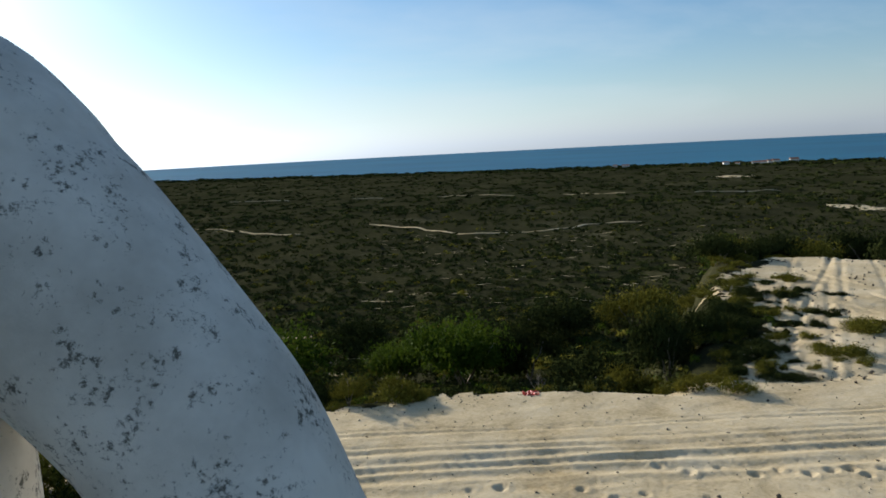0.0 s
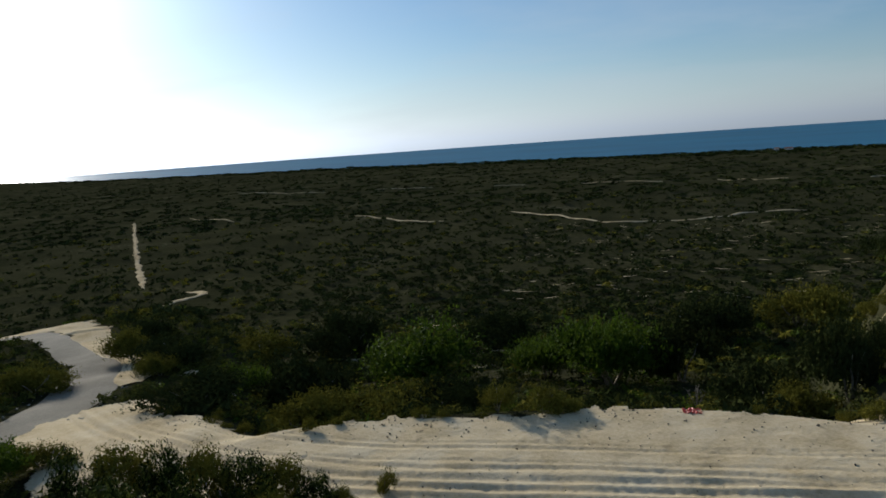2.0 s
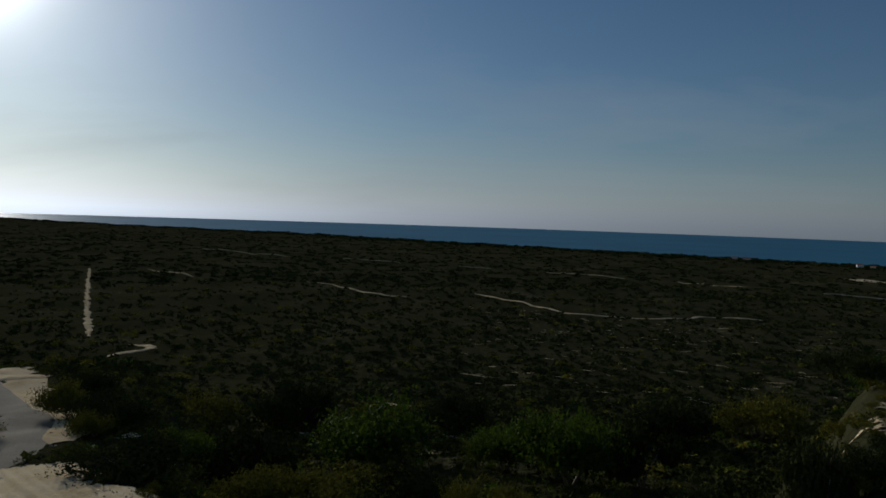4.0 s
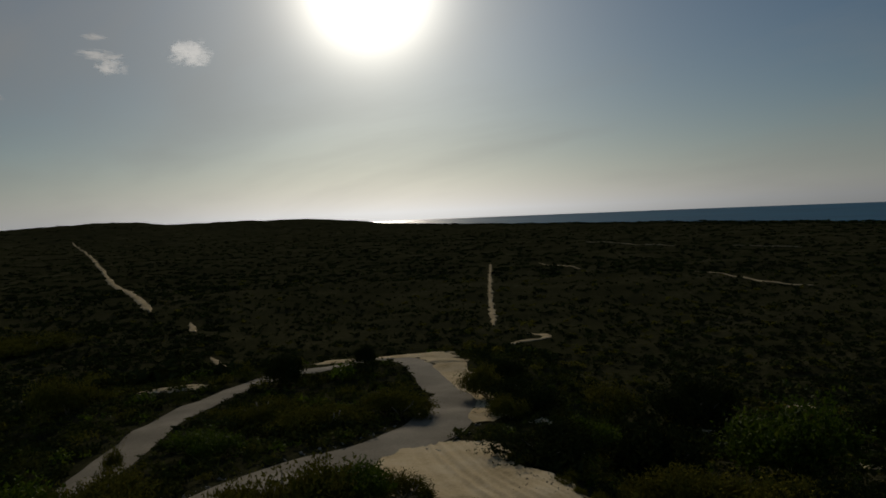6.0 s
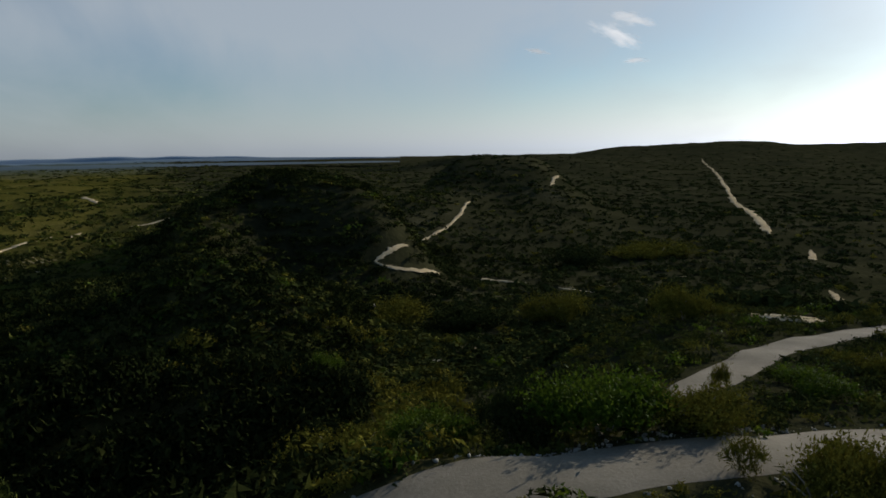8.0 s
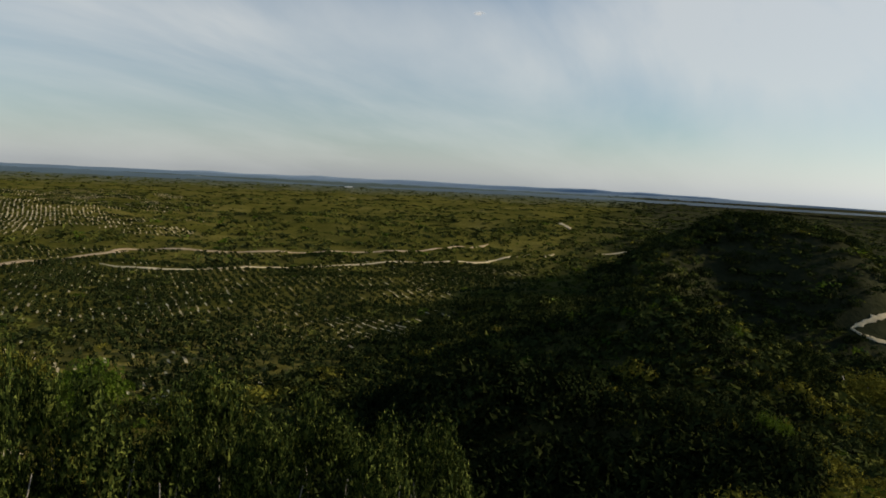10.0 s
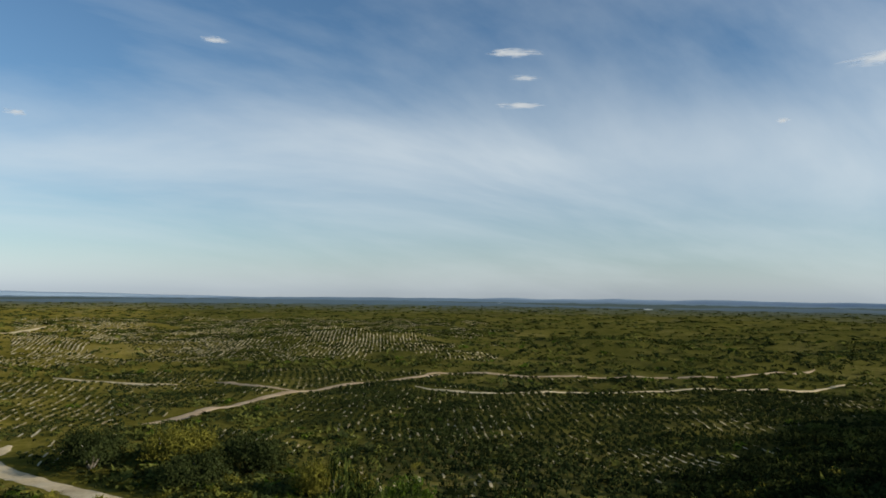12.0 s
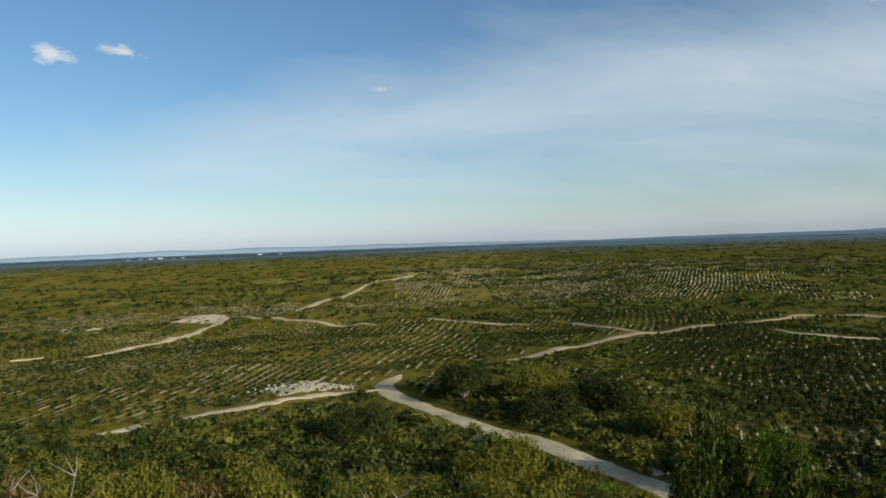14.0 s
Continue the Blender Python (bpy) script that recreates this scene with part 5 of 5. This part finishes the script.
# kind, place, width and height of each shrub
for row in (
        ("tall", -9.5, -10.7, 2.96, 6.39),
        ("tall", -8.9, -12.2, 3.09, 6.95),
        ("tall", -7.8, -11.0, 2.06, 5.87),
        ("tall", -7.0, -13.0, 2.58, 3.09),
        ("tall", -5.8, -13.9, 2.83, 3.35),
        ("tallolive", -4.5, -15.1, 2.83, 4.18),
        ("tall", -3.0, -13.8, 2.83, 4.29),
        ("tallolive", -1.8, -14.3, 2.83, 4.44),
        ("tall", -0.6, -13.7, 2.83, 4.76),
        ("tallolive", 0.6, -13.3, 2.58, 4.95),
        ("tallrust", 1.9, -13.8, 2.83, 4.83),
        ("tallolive", 2.4, -12.2, 2.58, 5.14),
        ("tallolive", 3.5, -12.2, 2.83, 5.23),
        ("tallrust", 4.6, -11.8, 2.83, 5.22),
        ("tallolive", 1.7, -17.3, 2.99, 3.90),
        ("tallolive", -0.4, -17.5, 2.99, 3.63),
        ("tallrust", 4.2, -17.5, 2.97, 4.05),
        ("tallolive", 6.3, -16.9, 3.00, 4.35),
):
    bush(*row)
# kind, place, width and height of each shrub
for row in (
        ("tall", 0.5, -16.1, 2.58, 4.31),
        ("dark", -5.1, -31.1, 4.24, 4.65),
        ("olive", -8.7, -31.1, 4.13, 4.45),
        ("tallolive", -2.2, -30.3, 4.32, 4.97),
        ("tall", -9.1, 10.1, 2.31, 3.48),
        ("tallolive", -8.7, 10.8, 2.10, 3.35),
        ("tall", -7.8, 10.8, 1.99, 3.34),
        ("tallolive", -7.5, 11.6, 1.99, 2.92),
        ("tall", -6.7, 11.6, 1.89, 2.75),
        ("tallolive", -6.3, 12.3, 1.78, 2.35),
        ("tall", -5.5, 12.2, 1.37, 2.06),
        ("tallolive", -5.1, 12.6, 0.95, 1.55),
        ("tall", -6.9, 9.8, 2.31, 3.08),
        ("tallolive", -5.8, 10.8, 2.10, 2.44),
        ("tall", -7.8, 9.2, 2.52, 3.47),
):
    bush(*row)
twigs("dry_stalks", "pale dry flower stalks standing at the sand edge", 3.78, 26.41, 1.38, 7, 6, 0.2, 0.022)
for x, y, high, seed, lean in ((3.45, -10.32, 5.0, 20, 0.05), (3.2, -10.84, 4.9, 21, 0.05), (2.75, -10.2, 4.5, 25, 0.05), (-1.5, -11.45, 4.0, 22, 0.05), (0.0, -12.3, 3.9, 24, 0.05), (-14.5, -34.0, 3.4, 23, 0.15)):
    twigs("dry_shrub", "bare pale grey dry shrub with crooked forking twigs", x, y, high, seed, 6, lean)
LITTER = (2.67, 19.94)
sand_patch(-16.9, 27.7, 1.09, 0.98, 31)
sand_patch(-23.6, 64.6, 1.73, 0.95, 20)
sand_patch(-9.4, 59.4, 1.12, 2.24, 9)
sand_patch(5.9, 25.7, 0.56, 0.52, -13)
sand_patch(-18.7, 84.1, 2.51, 1.55, 13)
sand_patch(-7.5, 65.7, 3.61, 0.90, 7)
sand_patch(-64.6, 3.7, 0.79, 0.70, 87)
sand_patch(-64.2, 8.1, 1.05, 0.84, 83)
sand_patch(-66.0, 14.5, 2.46, 1.25, 78)
sand_patch(-43.3, 25.5, 2.16, 1.01, 60)
sand_patch(-37.6, 42.4, 3.40, 2.00, 42)
sand_patch(-33.0, 40.6, 1.50, 1.10, 42)
sand_patch(-42.4, 39.4, 1.80, 1.60, 48)
sand_patch(8.5, -100.0, 5.43, 5.71, -175, label="low cut bank of pale crumbling soil beside the road")
sand_patch(51.2, -232.1, 8.70, 11.17, -168)
sand_patch(-11.4, -66.4, 1.15, 1.64, 170)
sand_patch(-23.9, -52.1, 0.74, 1.47, 155)
sand_patch(-37.2, -46.1, 2.00, 1.95, 141)
sand_patch(54.6, -200.1, 1.18, 2.37, -165)
sand_patch(82.3, -213.7, 6.52, 7.55, -159)
sand_patch(178.0, 304.1, 9.96, 9.13, -30)
sand_patch(245.1, 583.1, 15.27, 20.66, -23)
sand_patch(179.9, 286.9, 6.84, 8.49, -32)
cloud(57.9, 12.5, 88, 50, 0, 2.0)
cloud(63.3, 11.2, 54, 32, 0, 1.5)
cloud(63.9, 12.1, 78, 19, 3, 1.35)
cloud(64.3, 13.3, 46, 12, 0, 1.2)
cloud(72.0, 9.4, 84, 26, 14, 0.95)
cloud(72.9, 8.2, 112, 34, 30, 1.05)
cloud(79.0, 7.3, 46, 12, 12, 0.7)
cloud(71.5, 6.3, 50, 12, 0, 0.9)
cloud(141.3, 19.1, 115, 18, 0, 0.56)
cloud(140.4, 17.2, 62, 11, 0, 0.56)
cloud(140.7, 15.1, 95, 14, 0, 0.56)
cloud(114.4, 16.5, 130, 24, -4, 0.58)
cloud(121.0, 12.9, 24, 9, 0, 0.56)
cloud(202.5, 13.8, 80, 38, 8, 0.66)
cloud(198.1, 14.4, 82, 26, 3, 0.62)
cloud(178.7, 12.1, 40, 12, 0, 0.56)
cloud(165.4, 18.9, 60, 10, 0, 0.56)

# azimuth, distance, width, depth, height and turn of each far house
for az, dist, wide, deep, high, turn in (
        (130.7, 1400, 15, 8, 3.2, 160),
        (146.0, 1962, 9, 8, 2.9, 160),
        (149.1, 1788, 8, 8, 2.3, 140),
        (142.3, 1887, 12, 8, 2.6, 150),
        (146.9, 1757, 12, 8, 2.6, 139),
        (143.2, 1958, 14, 8, 2.4, 145),
        (148.0, 1842, 8, 8, 2.7, 162),
        (149.8, 1952, 15, 8, 3.2, 137),
        (142.8, 1946, 12, 8, 2.7, 130),
        (147.5, 1891, 9, 8, 2.6, 141),
        (194.3, 1947, 9, 8, 2.6, 184),
        (195.0, 1850, 10, 8, 2.4, 185),
        (195.9, 1977, 12, 8, 2.9, 191),
        (196.6, 1967, 9, 8, 2.7, 180),
        (197.3, 1815, 8, 8, 3.0, 177),
        (198.1, 1890, 12, 8, 2.6, 183),
        (187.0, 1920, 8, 8, 2.5, 180),
        (188.6, 1960, 12, 8, 2.8, 186),
        (-24.8, 872, 8, 6, 3.6, -16),
        (-22.9, 876, 5, 6, 2.6, -24),
        (-14.0, 909, 5, 6, 2.7, -13),
        (-14.8, 906, 9, 6, 3.5, -14),
        (-25.1, 871, 6, 6, 3.9, -5),
        (-25.5, 870, 7, 6, 3.8, -8),
        (-24.2, 873, 9, 6, 3.5, -19),
        (-22.1, 878, 6, 6, 2.8, -8),
        (-26.7, 869, 9, 6, 3.8, -14),
):
    house(-math.sin(radians(az)) * dist, math.cos(radians(az)) * dist, wide, deep, high if az < 0 else 0.7 * high, turn, "far white-walled house with a clay tile roof" if az < 0 else "far white farm building with a low pale roof", az < 0)


# ---- small things on the sand ----
litter = thing("plastic_sheet", "crumpled red plastic sheet lying on the sand", "litter", (LITTER[0], LITTER[1], float(ground(*LITTER)) + 0.06))
bm = bmesh.new()
bmesh.ops.create_grid(bm, x_segments=14, y_segments=9, size=0.5)
for v in bm.verts:
    n = noise.noise(v.co * 4.0)
    v.co = Vector((v.co.x * 0.5, v.co.y * 0.32 + 0.04 * n, 0.07 + 0.10 * n + 0.05 * noise.noise(v.co * 11.0)))
bmesh.ops.solidify(bm, geom=bm.faces[:], thickness=0.006)
part("sheet", bm, RED, litter)

rng = np.random.RandomState(400)
p = np.stack([rng.uniform(-13, 20, 1300), 9.5 + 11 * rng.uniform(0, 1, 1300) ** 1.4], -1)
p = p[on_pad(p[:, 0], p[:, 1])]
rubble(p, rng.uniform(0.015, 0.045, len(p)) * (1 + 1.2 * (rng.uniform(0, 1, len(p)) < 0.08)), 401, "scattered pebbles and dark crumbs on the sand", 0.1).data.materials[0] = SOILCRUMB
line, width = WAYS[0]
k = rng.randint(0, len(line) - 1, 420)
d = line[k + 1] - line[k]
d /= np.hypot(d[:, 0], d[:, 1])[:, None] + 1e-9
side = np.stack([-d[:, 1], d[:, 0]], -1) * rng.choice([-1, 1], (len(k), 1))
p = line[k] + side * (width / 2 + 0.15 + np.abs(rng.normal(0, 0.35, (len(k), 1))))
heap = np.array([(-20.9, 6.6), (-21.4, 8.4), (-21.9, 10.6), (-20.2, 4.4), (-22.3, 12.4)])[rng.randint(0, 5, 420)] + rng.normal(0, 1, (420, 2)) * [0.35, 0.7]
away = np.sqrt(((heap[:, None] - line[None]) ** 2).sum(-1).min(1))
p = np.concatenate([p, heap[away > width / 2 + 0.05]])
rubble(p, 0.025 + 0.13 * rng.uniform(0, 1, len(p)) ** 2.2, 402, "pale rubble along the asphalt road edge")

# edge tufts where the scrub creeps onto the sand
tuft_rng = random.Random(21)
for k in range(34):
    x = tuft_rng.uniform(-15, 14)
    far = float(pad_edges(np.array([x]))[1][0])
    y = far + tuft_rng.uniform(-0.35, 0.5)
    bush(tuft_rng.choice(("tuft",)), x, y, tuft_rng.uniform(0.3, 0.8), tuft_rng.uniform(0.2, 0.5))
for k in range(46):
    r, az = tuft_rng.uniform(23, 47), tuft_rng.uniform(-27.5, -19.5)
    bush("tuft", r * math.sin(radians(-az)), r * math.cos(radians(az)), tuft_rng.uniform(0.5, 1.4), tuft_rng.uniform(0.25, 0.6))
for k in range(70):
    r, az = tuft_rng.uniform(22.5, 38), -23.5 - abs(tuft_rng.gauss(0, 3.0))
    bush("dark", r * math.sin(radians(-az)), r * math.cos(radians(az)), tuft_rng.uniform(0.3, 1.1), tuft_rng.uniform(0.2, 0.4))
for x, y, w, h in ((-3.2, 12.4, 0.9, 0.55), (-4.0, 11.6, 0.7, 0.4), (-1.2, 12.0, 0.8, 0.45), (-2.0, 11.2, 0.9, 0.5), (0.4, 11.6, 0.4, 0.25), (7.5, 20.0, 1.2, 0.6), (8.4, 20.2, 0.9, 0.45)):
    bush("tuft", x, y, w, h)

# loose rubble on the cut bank beside the dirt road, and crumbs along the rim of the sand
rng = np.random.RandomState(410)
p = np.array([8.5, -100.0]) + rng.normal(0, 1, (220, 2)) * [3.6, 1.5]
rubble(p, 0.12 + 0.55 * rng.uniform(0, 1, len(p)) ** 2, 411, "pale crumbling lumps of soil on the cut bank")
x = rng.uniform(-14, 20, 650)
p = np.stack([x, pad_edges(x)[1] + 0.1 - np.abs(rng.normal(0, 0.75, len(x)))], -1)
rubble(p, rng.uniform(0.02, 0.06, len(p)), 412, "dark crumbs and dry litter along the sand edge", 0.1).data.materials[0] = SOILCRUMB
r, az = rng.uniform(23, 46, 900), rng.uniform(-44, -20.5, 900)
p = np.stack([r * np.sin(np.radians(-az)), r * np.cos(np.radians(az))], -1)
p = p[on_mound(p[:, 0], p[:, 1])]
rubble(p, 0.04 + 0.12 * rng.uniform(0, 1, len(p)) ** 2, 413, "dark crumbs and dry litter strewn over the sand", 0.12).data.materials[0] = SOILCRUMB
